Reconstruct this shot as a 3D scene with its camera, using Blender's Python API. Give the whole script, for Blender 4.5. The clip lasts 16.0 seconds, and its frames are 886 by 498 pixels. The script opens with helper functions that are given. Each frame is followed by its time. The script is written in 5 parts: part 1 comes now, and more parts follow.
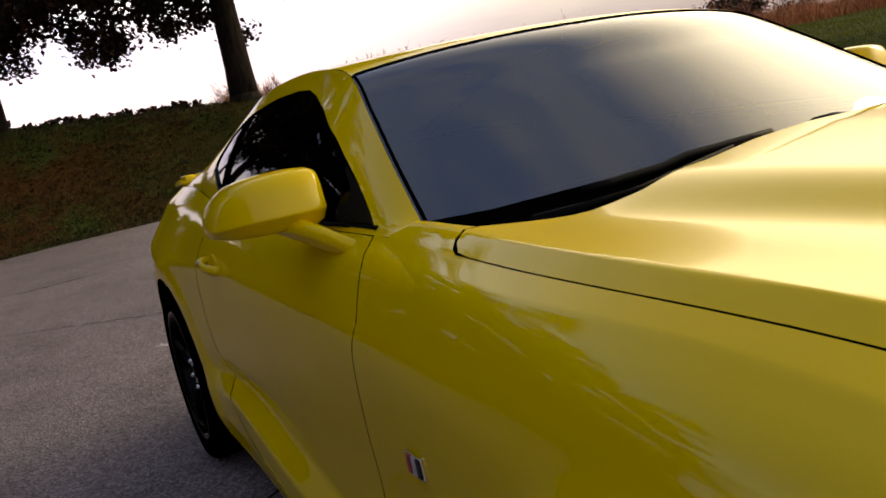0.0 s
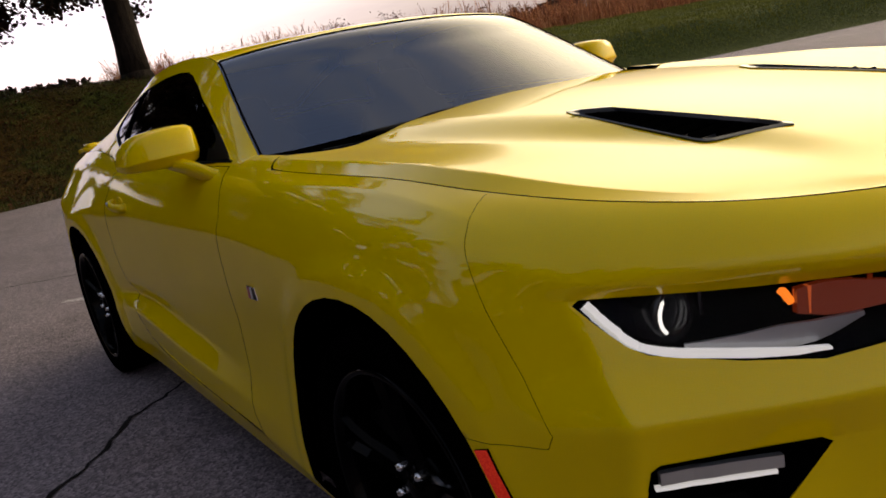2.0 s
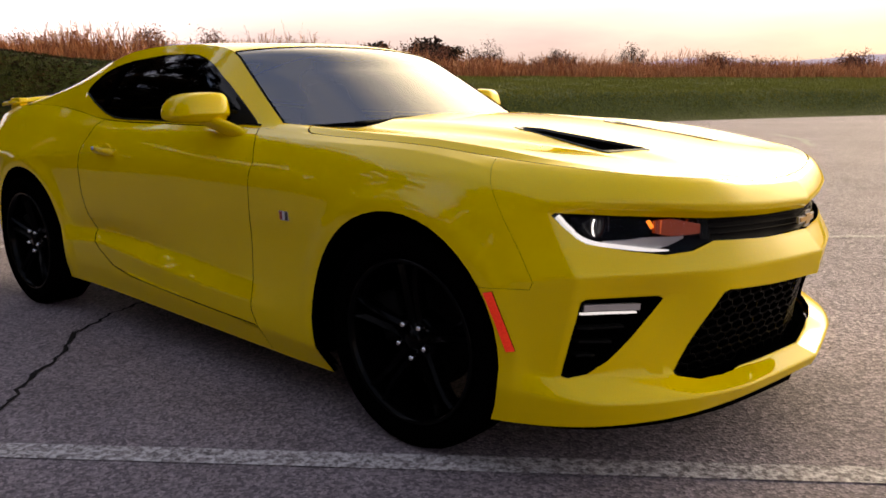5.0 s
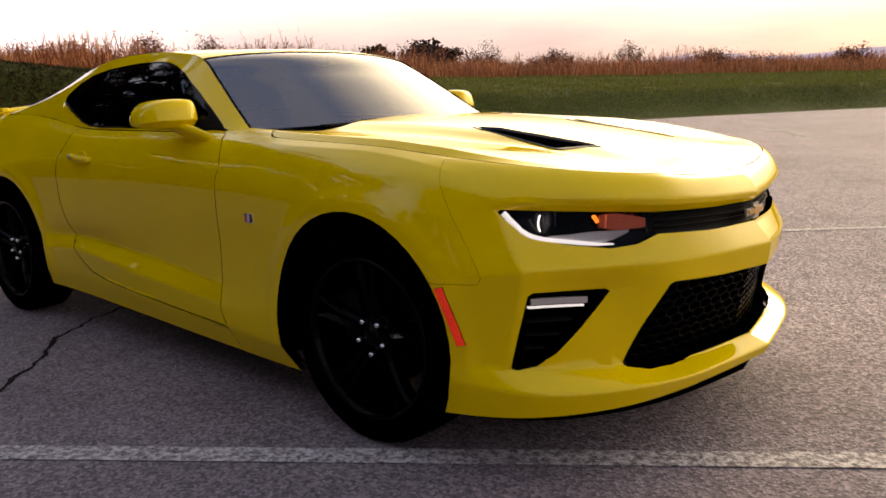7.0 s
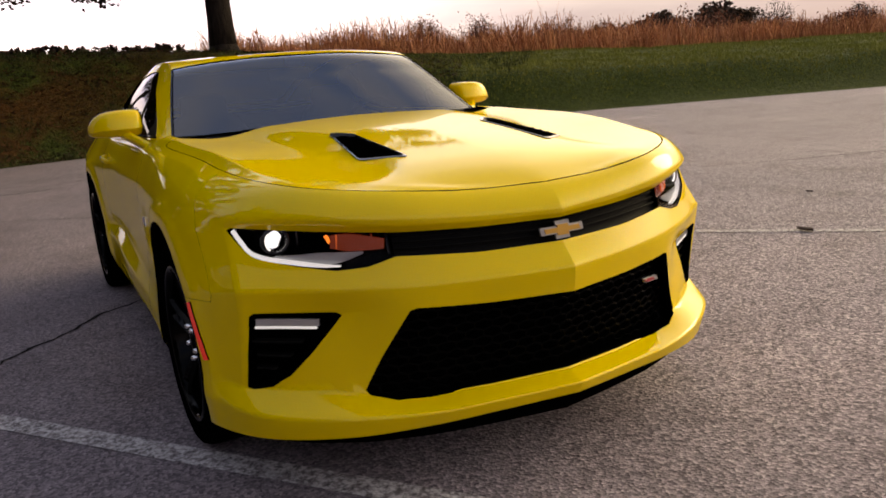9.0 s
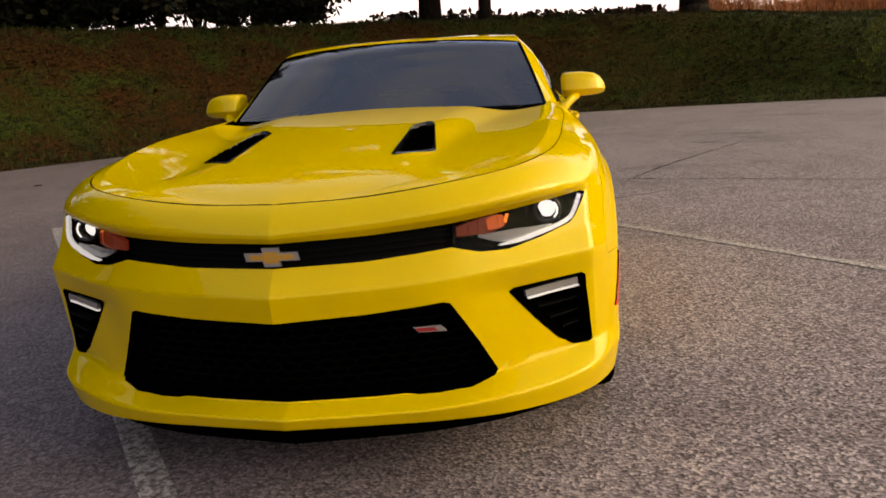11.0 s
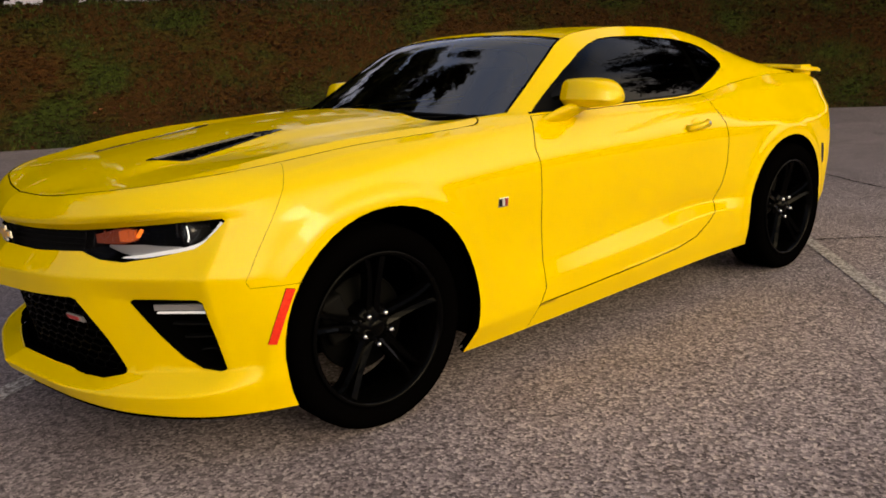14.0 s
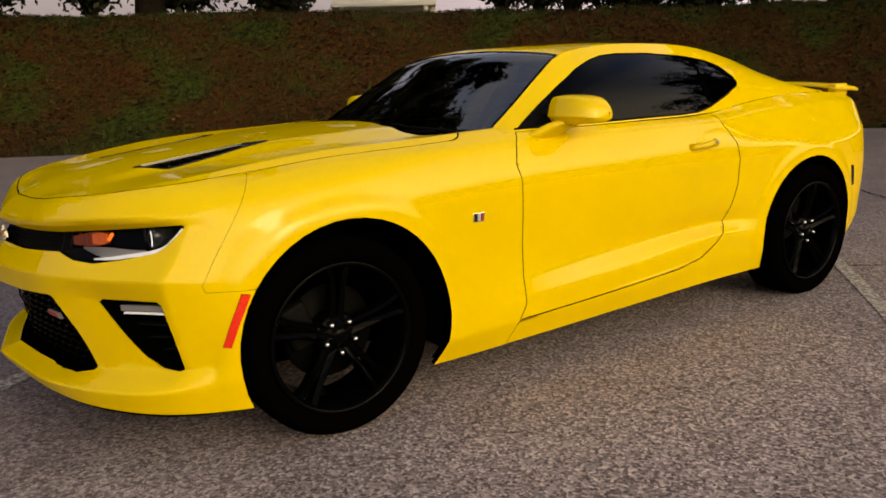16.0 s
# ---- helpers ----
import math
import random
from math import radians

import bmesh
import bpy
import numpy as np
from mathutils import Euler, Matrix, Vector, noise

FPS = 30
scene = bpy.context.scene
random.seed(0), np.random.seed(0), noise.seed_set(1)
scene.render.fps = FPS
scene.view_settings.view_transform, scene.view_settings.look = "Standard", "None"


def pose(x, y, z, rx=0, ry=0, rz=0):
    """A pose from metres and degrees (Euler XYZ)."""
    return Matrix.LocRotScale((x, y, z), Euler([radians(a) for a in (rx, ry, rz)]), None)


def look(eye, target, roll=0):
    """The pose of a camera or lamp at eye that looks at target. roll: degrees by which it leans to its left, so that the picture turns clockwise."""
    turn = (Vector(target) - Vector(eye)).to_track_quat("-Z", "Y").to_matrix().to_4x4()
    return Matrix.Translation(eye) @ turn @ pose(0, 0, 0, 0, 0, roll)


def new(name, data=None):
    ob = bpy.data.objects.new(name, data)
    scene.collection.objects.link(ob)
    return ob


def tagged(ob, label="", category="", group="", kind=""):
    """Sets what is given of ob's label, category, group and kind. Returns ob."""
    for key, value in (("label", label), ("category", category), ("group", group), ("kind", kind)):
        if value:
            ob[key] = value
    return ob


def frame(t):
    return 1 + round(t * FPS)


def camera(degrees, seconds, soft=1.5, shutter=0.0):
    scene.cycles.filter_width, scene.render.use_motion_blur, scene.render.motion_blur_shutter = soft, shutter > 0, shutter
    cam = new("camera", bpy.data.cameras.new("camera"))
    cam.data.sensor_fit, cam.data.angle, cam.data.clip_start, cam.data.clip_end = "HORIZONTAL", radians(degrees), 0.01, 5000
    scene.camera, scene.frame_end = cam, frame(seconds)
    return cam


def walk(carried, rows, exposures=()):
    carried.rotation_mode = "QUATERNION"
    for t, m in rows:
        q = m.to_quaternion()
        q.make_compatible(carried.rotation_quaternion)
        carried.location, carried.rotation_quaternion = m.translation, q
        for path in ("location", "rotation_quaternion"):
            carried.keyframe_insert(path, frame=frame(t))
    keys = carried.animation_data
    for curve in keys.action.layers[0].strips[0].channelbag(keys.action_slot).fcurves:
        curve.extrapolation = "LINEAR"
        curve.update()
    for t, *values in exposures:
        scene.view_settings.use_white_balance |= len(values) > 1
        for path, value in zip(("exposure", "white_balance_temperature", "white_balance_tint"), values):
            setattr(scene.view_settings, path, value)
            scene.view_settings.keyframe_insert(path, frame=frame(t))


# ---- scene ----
cam = camera(58.27, 16.0, soft=1.7)
walk(cam, [
    (0, pose(-0.403, 1.293, 1.168, 80.10, 11.13, -118.78)),
    (0.5, pose(-0.603, 1.290, 1.154, 79.45, 11.95, -119.42)),
    (1, pose(-0.816, 1.323, 1.139, 78.65, 12.51, -120.79)),
    (1.5, pose(-1.059, 1.422, 1.131, 77.80, 12.48, -123.14)),
    (2, pose(-1.258, 1.542, 1.124, 77.20, 11.14, -125.83)),
    (2.5, pose(-1.438, 1.722, 1.117, 76.67, 8.47, -128.60)),
    (3, pose(-1.565, 1.954, 1.108, 76.54, 5.22, -132.10)),
    (3.5, pose(-1.655, 2.195, 1.114, 76.75, 2.93, -134.08)),
    (4, pose(-1.659, 2.401, 1.109, 77.65, 1.32, -136.43)),
    (6.3, pose(-1.574, 2.692, 1.107, 79.08, 1.30, -141.02)),
    (6.5, pose(-1.593, 2.688, 1.106, 79.06, 1.32, -141.03)),
    (7, pose(-1.777, 2.580, 1.105, 78.88, 1.95, -139.54)),
    (7.5, pose(-2.002, 2.403, 1.113, 78.53, 2.77, -136.43)),
    (8, pose(-2.207, 2.076, 1.115, 78.50, 3.39, -132.20)),
    (8.5, pose(-2.459, 1.748, 1.131, 78.32, 3.84, -126.60)),
    (10.8, pose(-2.891, -0.539, 1.134, 77.80, 4.40, -86.13)),
    (11, pose(-2.859, -0.726, 1.136, 77.76, 3.79, -82.99)),
    (11.5, pose(-2.778, -1.175, 1.146, 77.92, 3.18, -75.54)),
    (12, pose(-2.569, -1.652, 1.169, 77.50, 2.98, -66.39)),
    (12.5, pose(-2.351, -2.075, 1.195, 77.23, 3.15, -59.19)),
    (13, pose(-2.046, -2.452, 1.180, 77.47, 3.17, -52.26)),
    (13.5, pose(-1.781, -2.732, 1.188, 77.54, 2.98, -45.99)),
    (14, pose(-1.478, -2.966, 1.190, 76.97, 2.32, -41.02)),
    (14.5, pose(-1.290, -3.122, 1.190, 77.19, 2.19, -37.69)),
    (15, pose(-1.194, -3.213, 1.188, 77.40, 1.85, -35.39)),
    (15.5, pose(-1.183, -3.225, 1.186, 77.90, 1.73, -34.76)),
    (16, pose(-1.192, -3.228, 1.191, 77.98, 1.62, -35.02)),
], exposures=[(0.0, 0.22, 6900, 12), (1.5, 0.22, 6900, 12), (3.0, 0.42, 7050, 14), (4.0, 0.84, 7100, 14), (6.5, 0.88, 7250, 18), (7.5, 0.74, 7200, 16), (8.5, 0.60, 7100, 15), (11.0, 0.32, 7350, 13), (12.5, 0.25, 7150, 12), (14.0, 0.14, 7050, 12), (16.0, 0.00, 7200, 12)])

# ---- light: low sun behind a thin cloud veil, bright open sky ----
SUN_AZ, SUN_EL = 276.0, 22.0        # degrees, from +x towards +y
world = bpy.data.worlds.new("sky")
scene.world = world
world.use_nodes = True
wn, wl = world.node_tree.nodes, world.node_tree.links
wn.clear()
w_out = wn.new("ShaderNodeOutputWorld")
w_bg = wn.new("ShaderNodeBackground")
sky = wn.new("ShaderNodeTexSky")
sky.sky_type, sky.sun_disc = "NISHITA", False
sky.sun_elevation, sky.sun_rotation = radians(9.0), radians(90.0 - SUN_AZ)
sky.air_density, sky.dust_density, sky.ozone_density = 1.4, 3.0, 1.0
tc = wn.new("ShaderNodeTexCoord")
mp = wn.new("ShaderNodeMapping")
mp.inputs["Scale"].default_value = (1.0, 1.0, 5.0)
cl = wn.new("ShaderNodeTexNoise")
cl.inputs["Scale"].default_value, cl.inputs["Detail"].default_value, cl.inputs["Roughness"].default_value = 2.2, 7.0, 0.55
cr = wn.new("ShaderNodeValToRGB")
cr.color_ramp.elements[0].position, cr.color_ramp.elements[0].color = 0.34, (3.5, 4.9, 8.3, 1)
cr.color_ramp.elements[1].position, cr.color_ramp.elements[1].color = 0.68, (8.4, 8.5, 9.2, 1)
sepz = wn.new("ShaderNodeSeparateXYZ")
hz = wn.new("ShaderNodeMapRange")       # more cloud overhead, clearer towards the horizon
hz.inputs["From Min"].default_value, hz.inputs["From Max"].default_value = -0.02, 0.52
hz.inputs["To Min"].default_value, hz.inputs["To Max"].default_value = 0.0, 0.94
veil = wn.new("ShaderNodeMixRGB")
side_dot = wn.new("ShaderNodeVectorMath")   # the sky is brightest on the sunset side
side_dot.operation = "DOT_PRODUCT"
side_dot.inputs[1].default_value = (math.cos(radians(SUN_AZ)), math.sin(radians(SUN_AZ)), 0.12)
glow = wn.new("ShaderNodeMapRange")
glow.interpolation_type = "SMOOTHSTEP"
glow.inputs["From Min"].default_value, glow.inputs["From Max"].default_value = -1.0, -0.05
glow.inputs["To Min"].default_value, glow.inputs["To Max"].default_value = 0.82, 1.0
dim = wn.new("ShaderNodeMapRange")      # darker overhead
dim.interpolation_type = "SMOOTHSTEP"
dim.inputs["From Min"].default_value, dim.inputs["From Max"].default_value = 0.10, 0.75
dim.inputs["To Min"].default_value, dim.inputs["To Max"].default_value = 1.0, 0.34
both = wn.new("ShaderNodeMath")
both.operation = "MULTIPLY"
power = wn.new("ShaderNodeMath")
power.operation = "MULTIPLY"
power.inputs[1].default_value = 0.14
wl.new(tc.outputs["Generated"], mp.inputs["Vector"])
wl.new(mp.outputs[0], cl.inputs["Vector"])
wl.new(cl.outputs["Fac"], cr.inputs[0])
wl.new(tc.outputs["Generated"], sepz.inputs[0])
wl.new(tc.outputs["Generated"], side_dot.inputs[0])
wl.new(sepz.outputs["Z"], hz.inputs["Value"])
wl.new(sepz.outputs["Z"], dim.inputs["Value"])
wl.new(side_dot.outputs["Value"], glow.inputs["Value"])
wl.new(hz.outputs[0], veil.inputs[0])
haze = wn.new("ShaderNodeMixRGB")          # warm haze low over the land
haze.inputs[0].default_value = 0.95
haze.inputs[2].default_value = (3.8, 2.8, 2.2, 1)
streak = wn.new("ShaderNodeValToRGB")      # faint streaks in the haze
streak.color_ramp.elements[0].position, streak.color_ramp.elements[0].color = 0.36, (2.5, 1.62, 1.28, 1)
streak.color_ramp.elements[1].position, streak.color_ramp.elements[1].color = 0.64, (3.3, 2.55, 2.2, 1)
wl.new(cl.outputs["Fac"], streak.inputs[0])
wl.new(streak.outputs[0], haze.inputs[2])
wl.new(sky.outputs[0], haze.inputs[1])
wl.new(haze.outputs[0], veil.inputs[1])
wl.new(cr.outputs[0], veil.inputs[2])
# broad band of bright cloud round the hidden sun, low over the sunset side
lobe = wn.new("ShaderNodeMapRange")
lobe.interpolation_type = "SMOOTHSTEP"
lobe.inputs["From Min"].default_value, lobe.inputs["From Max"].default_value = 0.42, 1.02
rise = wn.new("ShaderNodeMapRange")
rise.interpolation_type = "SMOOTHSTEP"
rise.inputs["From Min"].default_value, rise.inputs["From Max"].default_value = 0.05, 0.34
fall = wn.new("ShaderNodeMapRange")
fall.interpolation_type = "SMOOTHSTEP"
fall.inputs["From Min"].default_value, fall.inputs["From Max"].default_value = 0.52, 0.77
fall.inputs["To Min"].default_value, fall.inputs["To Max"].default_value = 1.0, 0.0
band = wn.new("ShaderNodeMath")
band.operation = "MULTIPLY"
patch = wn.new("ShaderNodeMath")
patch.operation = "MULTIPLY"
halo = wn.new("ShaderNodeMixRGB")
halo.blend_type = "ADD"
halo.inputs[2].default_value = (41.0, 33.5, 18.5, 1)
wl.new(side_dot.outputs["Value"], lobe.inputs["Value"])
wl.new(sepz.outputs["Z"], rise.inputs["Value"])
wl.new(sepz.outputs["Z"], fall.inputs["Value"])
wl.new(rise.outputs[0], band.inputs[0])
wl.new(fall.outputs[0], band.inputs[1])
wl.new(lobe.outputs[0], patch.inputs[0])
wl.new(band.outputs[0], patch.inputs[1])
wl.new(patch.outputs[0], halo.inputs[0])
wl.new(veil.outputs[0], halo.inputs[1])
wl.new(halo.outputs[0], w_bg.inputs[0])
wl.new(glow.outputs[0], both.inputs[0])
wl.new(dim.outputs[0], both.inputs[1])
gap_dot = wn.new("ShaderNodeVectorMath")     # thinner cloud behind the maples
gap_dot.operation = "DOT_PRODUCT"
gap_dot.inputs[1].default_value = (0.97, 0.21, 0.10)
gap = wn.new("ShaderNodeMapRange")
gap.interpolation_type = "SMOOTHSTEP"
gap.inputs["From Min"].default_value, gap.inputs["From Max"].default_value = 0.60, 0.96
gap.inputs["To Min"].default_value, gap.inputs["To Max"].default_value = 1.0, 2.6
gapped = wn.new("ShaderNodeMath")
gapped.operation = "MULTIPLY"
wl.new(tc.outputs["Generated"], gap_dot.inputs[0])
wl.new(gap_dot.outputs["Value"], gap.inputs["Value"])
wl.new(both.outputs[0], gapped.inputs[0])
wl.new(gap.outputs[0], gapped.inputs[1])
wl.new(gapped.outputs[0], power.inputs[0])
wl.new(power.outputs[0], w_bg.inputs[1])
wl.new(w_bg.outputs[0], w_out.inputs[0])

sun = new("sun", bpy.data.lights.new("sun", "SUN"))
sun.data.energy, sun.data.angle, sun.data.color = 0.64, radians(18), (1.0, 0.82, 0.55)
sa, se = radians(SUN_AZ), radians(SUN_EL)
sun.matrix_world = look((math.cos(sa) * math.cos(se) * 50, math.sin(sa) * math.cos(se) * 50, math.sin(se) * 50), (0, 0, 0))

# ---- materials ----
def mat(name, base, rough=0.5, metal=0.0, coat=0.0, spec=0.5, emit=None, power=0.0):
    m = bpy.data.materials.new(name)
    m.use_nodes = True
    b = m.node_tree.nodes["Principled BSDF"]
    b.inputs["Base Color"].default_value = (*base, 1)
    b.inputs["Roughness"].default_value = rough
    b.inputs["Metallic"].default_value = metal
    b.inputs["Coat Weight"].default_value = coat
    b.inputs["Coat Roughness"].default_value = 0.02
    b.inputs["Specular IOR Level"].default_value = spec
    if emit:
        b.inputs["Emission Color"].default_value = (*emit, 1)
        b.inputs["Emission Strength"].default_value = power
    return m


def node(m, kind, **values):
    n = m.node_tree.nodes.new(kind)
    for key, value in values.items():
        n.inputs[key.replace("_", " ")].default_value = value
    return n


def link(m, a, b):
    m.node_tree.links.new(a, b)


def principled(m):
    return m.node_tree.nodes["Principled BSDF"]


def coords(m, scale=(1, 1, 1)):
    t = m.node_tree.nodes.new("ShaderNodeTexCoord")
    p = node(m, "ShaderNodeMapping", Scale=scale)
    link(m, t.outputs["Object"], p.inputs["Vector"])
    return p.outputs[0]


def ramp(m, fac, stops):
    r = m.node_tree.nodes.new("ShaderNodeValToRGB")
    e = r.color_ramp.elements
    e[0].position, e[0].color = stops[0][0], (*stops[0][1], 1)
    e[1].position, e[1].color = stops[-1][0], (*stops[-1][1], 1)
    for pos, col in stops[1:-1]:
        k = e.new(pos)
        k.color = (*col, 1)
    link(m, fac, r.inputs[0])
    return r.outputs[0]


def noise_tex(m, vec, scale, detail=4.0, rough=0.55):
    n = node(m, "ShaderNodeTexNoise", Scale=scale, Detail=detail, Roughness=rough)
    link(m, vec, n.inputs["Vector"])
    return n.outputs["Fac"]


def mix(m, fac, a, b, blend="MIX"):
    x = m.node_tree.nodes.new("ShaderNodeMixRGB")
    x.blend_type = blend
    for i, v in enumerate((fac, a, b)):
        if isinstance(v, (int, float)):
            x.inputs[i].default_value = v
        elif isinstance(v, tuple):
            x.inputs[i].default_value = (*v, 1)
        else:
            link(m, v, x.inputs[i])
    return x.outputs[0]


def bump(m, height, strength, distance):
    b = node(m, "ShaderNodeBump", Strength=strength, Distance=distance)
    link(m, height, b.inputs["Height"])
    link(m, b.outputs[0], principled(m).inputs["Normal"])


def paint_material():
    m = mat("yellow_paint", (0.78, 0.52, 0.0), 0.36, 0.0, 0.74, spec=0.0)
    v = coords(m)
    film = noise_tex(m, v, 3.0, 5.0)
    col = ramp(m, film, [(0.3, (0.780, 0.553, 0.0)), (0.7, (0.820, 0.585, 0.0))])
    link(m, col, principled(m).inputs["Base Color"])
    dust = noise_tex(m, v, 60.0, 3.0)
    r = ramp(m, dust, [(0.35, (0.30, 0.30, 0.30)), (0.75, (0.40, 0.40, 0.40))])
    link(m, r, principled(m).inputs["Roughness"])
    principled(m).inputs["Coat IOR"].default_value = 1.46
    principled(m).inputs["Coat Roughness"].default_value = 0.045
    return m


def lens_material(name, dark, light, ribs, power):
    """Moulded lamp lens: fine ribs and brighter cells in coloured plastic."""
    m = mat(name, light, 0.18, coat=0.6)
    v = coords(m)
    cell = node(m, "ShaderNodeTexVoronoi", Scale=ribs)
    link(m, v, cell.inputs["Vector"])
    col = ramp(m, cell.outputs["Distance"], [(0.1, light), (0.7, dark)])
    tone = noise_tex(m, v, 7.0, 1.0)
    col = mix(m, ramp(m, tone, [(0.25, (0.25, 0.25, 0.25)), (0.75, (0.9, 0.9, 0.9))]), dark, col)
    link(m, col, principled(m).inputs["Base Color"])
    link(m, col, principled(m).inputs["Emission Color"])
    principled(m).inputs["Emission Strength"].default_value = power
    bump(m, cell.outputs["Distance"], 0.3, 0.002)
    return m


def asphalt_material():
    m = mat("asphalt", (0.1, 0.1, 0.1), 0.85, spec=0.3)
    v = coords(m)
    vor = node(m, "ShaderNodeTexVoronoi", Scale=95.0)
    link(m, v, vor.inputs["Vector"])
    grit = m.node_tree.nodes.new("ShaderNodeSeparateColor")
    link(m, vor.outputs["Color"], grit.inputs[0])
    coarse = ramp(m, grit.outputs[0], [(0.0, (0.080, 0.066, 0.072)), (0.4, (0.245, 0.210, 0.226)), (0.8, (0.44, 0.378, 0.395)), (1.0, (0.70, 0.61, 0.61))])
    worn = ramp(m, grit.outputs[0], [(0.0, (0.118, 0.100, 0.108)), (0.5, (0.225, 0.190, 0.201)), (1.0, (0.395, 0.335, 0.342))])
    place = m.node_tree.nodes.new("ShaderNodeSeparateXYZ")
    link(m, v, place.inputs[0])
    lane = node(m, "ShaderNodeMapRange")          # the lane beyond the car is worn smoother
    lane.inputs["From Min"].default_value, lane.inputs["From Max"].default_value = -1.6, 0.6
    link(m, place.outputs["Y"], lane.inputs["Value"])
    stone = mix(m, lane.outputs[0], coarse, worn)
    fine = ramp(m, noise_tex(m, v, 260.0, 2.0), [(0.3, (0.45, 0.45, 0.45)), (0.7, (1.25, 1.25, 1.25))])
    col = mix(m, 1.0, stone, fine, "MULTIPLY")
    wide = ramp(m, noise_tex(m, v, 0.35, 6.0, 0.6), [(0.3, (0.80, 0.80, 0.82)), (0.7, (1.12, 1.10, 1.10))])
    col = mix(m, 1.0, col, wide, "MULTIPLY")
    stain = ramp(m, noise_tex(m, v, 1.7, 5.0, 0.62), [(0.33, (0.78, 0.76, 0.75)), (0.52, (1.0, 1.0, 1.0))])
    col = mix(m, 0.8, col, stain, "MULTIPLY")
    link(m, col, principled(m).inputs["Base Color"])
    bump(m, vor.outputs["Distance"], 0.55, 0.006)
    return m


def line_material():
    m = mat("road_paint", (0.6, 0.6, 0.58), 0.8)
    v = coords(m)
    vor = node(m, "ShaderNodeTexVoronoi", Scale=95.0)
    link(m, v, vor.inputs["Vector"])
    grit = m.node_tree.nodes.new("ShaderNodeSeparateColor")
    link(m, vor.outputs["Color"], grit.inputs[0])
    wear = ramp(m, noise_tex(m, v, 38.0, 6.0, 0.75), [(0.45, (0.0, 0.0, 0.0)), (0.585, (1.0, 1.0, 1.0))])
    stone = ramp(m, grit.outputs[0], [(0.0, (0.07, 0.06, 0.06)), (1.0, (0.30, 0.26, 0.255))])
    link(m, mix(m, wear, stone, (0.60, 0.57, 0.56)), principled(m).inputs["Base Color"])
    bump(m, vor.outputs["Distance"], 0.5, 0.005)
    return m


def ground_material():
    m = mat("grass_and_leaves", (0.08, 0.07, 0.02), 0.95, spec=0.1)
    v = coords(m)
    blades = ramp(m, noise_tex(m, v, 9.0, 8.0, 0.75), [(0.3, (0.016, 0.024, 0.004)), (0.55, (0.055, 0.074, 0.011)), (0.8, (0.120, 0.125, 0.026))])
    litter = ramp(m, noise_tex(m, v, 7.0, 8.0, 0.78), [(0.3, (0.014, 0.006, 0.002)), (0.5, (0.070, 0.024, 0.007)), (0.75, (0.125, 0.046, 0.013))])
    where = ramp(m, noise_tex(m, v, 0.55, 5.0, 0.6), [(0.36, (0.0, 0.0, 0.0)), (0.52, (1.0, 1.0, 1.0))])
    sep = m.node_tree.nodes.new("ShaderNodeSeparateXYZ")
    link(m, v, sep.inputs[0])
    wide = node(m, "ShaderNodeMapRange")
    wide.inputs["From Min"].default_value, wide.inputs["From Max"].default_value = -9.0, 1.0
    wide.inputs["To Min"].default_value, wide.inputs["To Max"].default_value = 0.0, 0.85
    link(m, sep.outputs["Y"], wide.inputs["Value"])
    share = node(m, "ShaderNodeMath")
    share.operation = "MULTIPLY"
    link(m, where, share.inputs[0])
    link(m, wide.outputs[0], share.inputs[1])
    link(m, mix(m, share.outputs[0], blades, litter), principled(m).inputs["Base Color"])
    bump(m, noise_tex(m, v, 14.0, 6.0, 0.7), 1.0, 0.12)
    return m


def varied(name, stops, rough=0.8, island=True, spec=0.2, drift=None):
    """A colour that differs from piece to piece; drift: tints that change from place to place."""
    m = mat(name, stops[0][1], rough, spec=spec)
    if island:
        g = m.node_tree.nodes.new("ShaderNodeNewGeometry")
        fac = g.outputs["Random Per Island"]
    else:
        g = m.node_tree.nodes.new("ShaderNodeObjectInfo")
        fac = g.outputs["Random"]
    col = ramp(m, fac, stops)
    if drift:
        col = mix(m, 1.0, col, ramp(m, noise_tex(m, coords(m), 1.1, 4.0, 0.6), drift), "MULTIPLY")
    link(m, col, principled(m).inputs["Base Color"])
    return m


def bark_material():
    m = mat("bark", (0.03, 0.022, 0.016), 0.95, spec=0.1)
    v = coords(m, (1, 1, 0.25))
    n = noise_tex(m, v, 9.0, 6.0, 0.7)
    link(m, ramp(m, n, [(0.3, (0.008, 0.006, 0.005)), (0.7, (0.036, 0.028, 0.022))]), principled(m).inputs["Base Color"])
    bump(m, n, 1.0, 0.06)
    return m


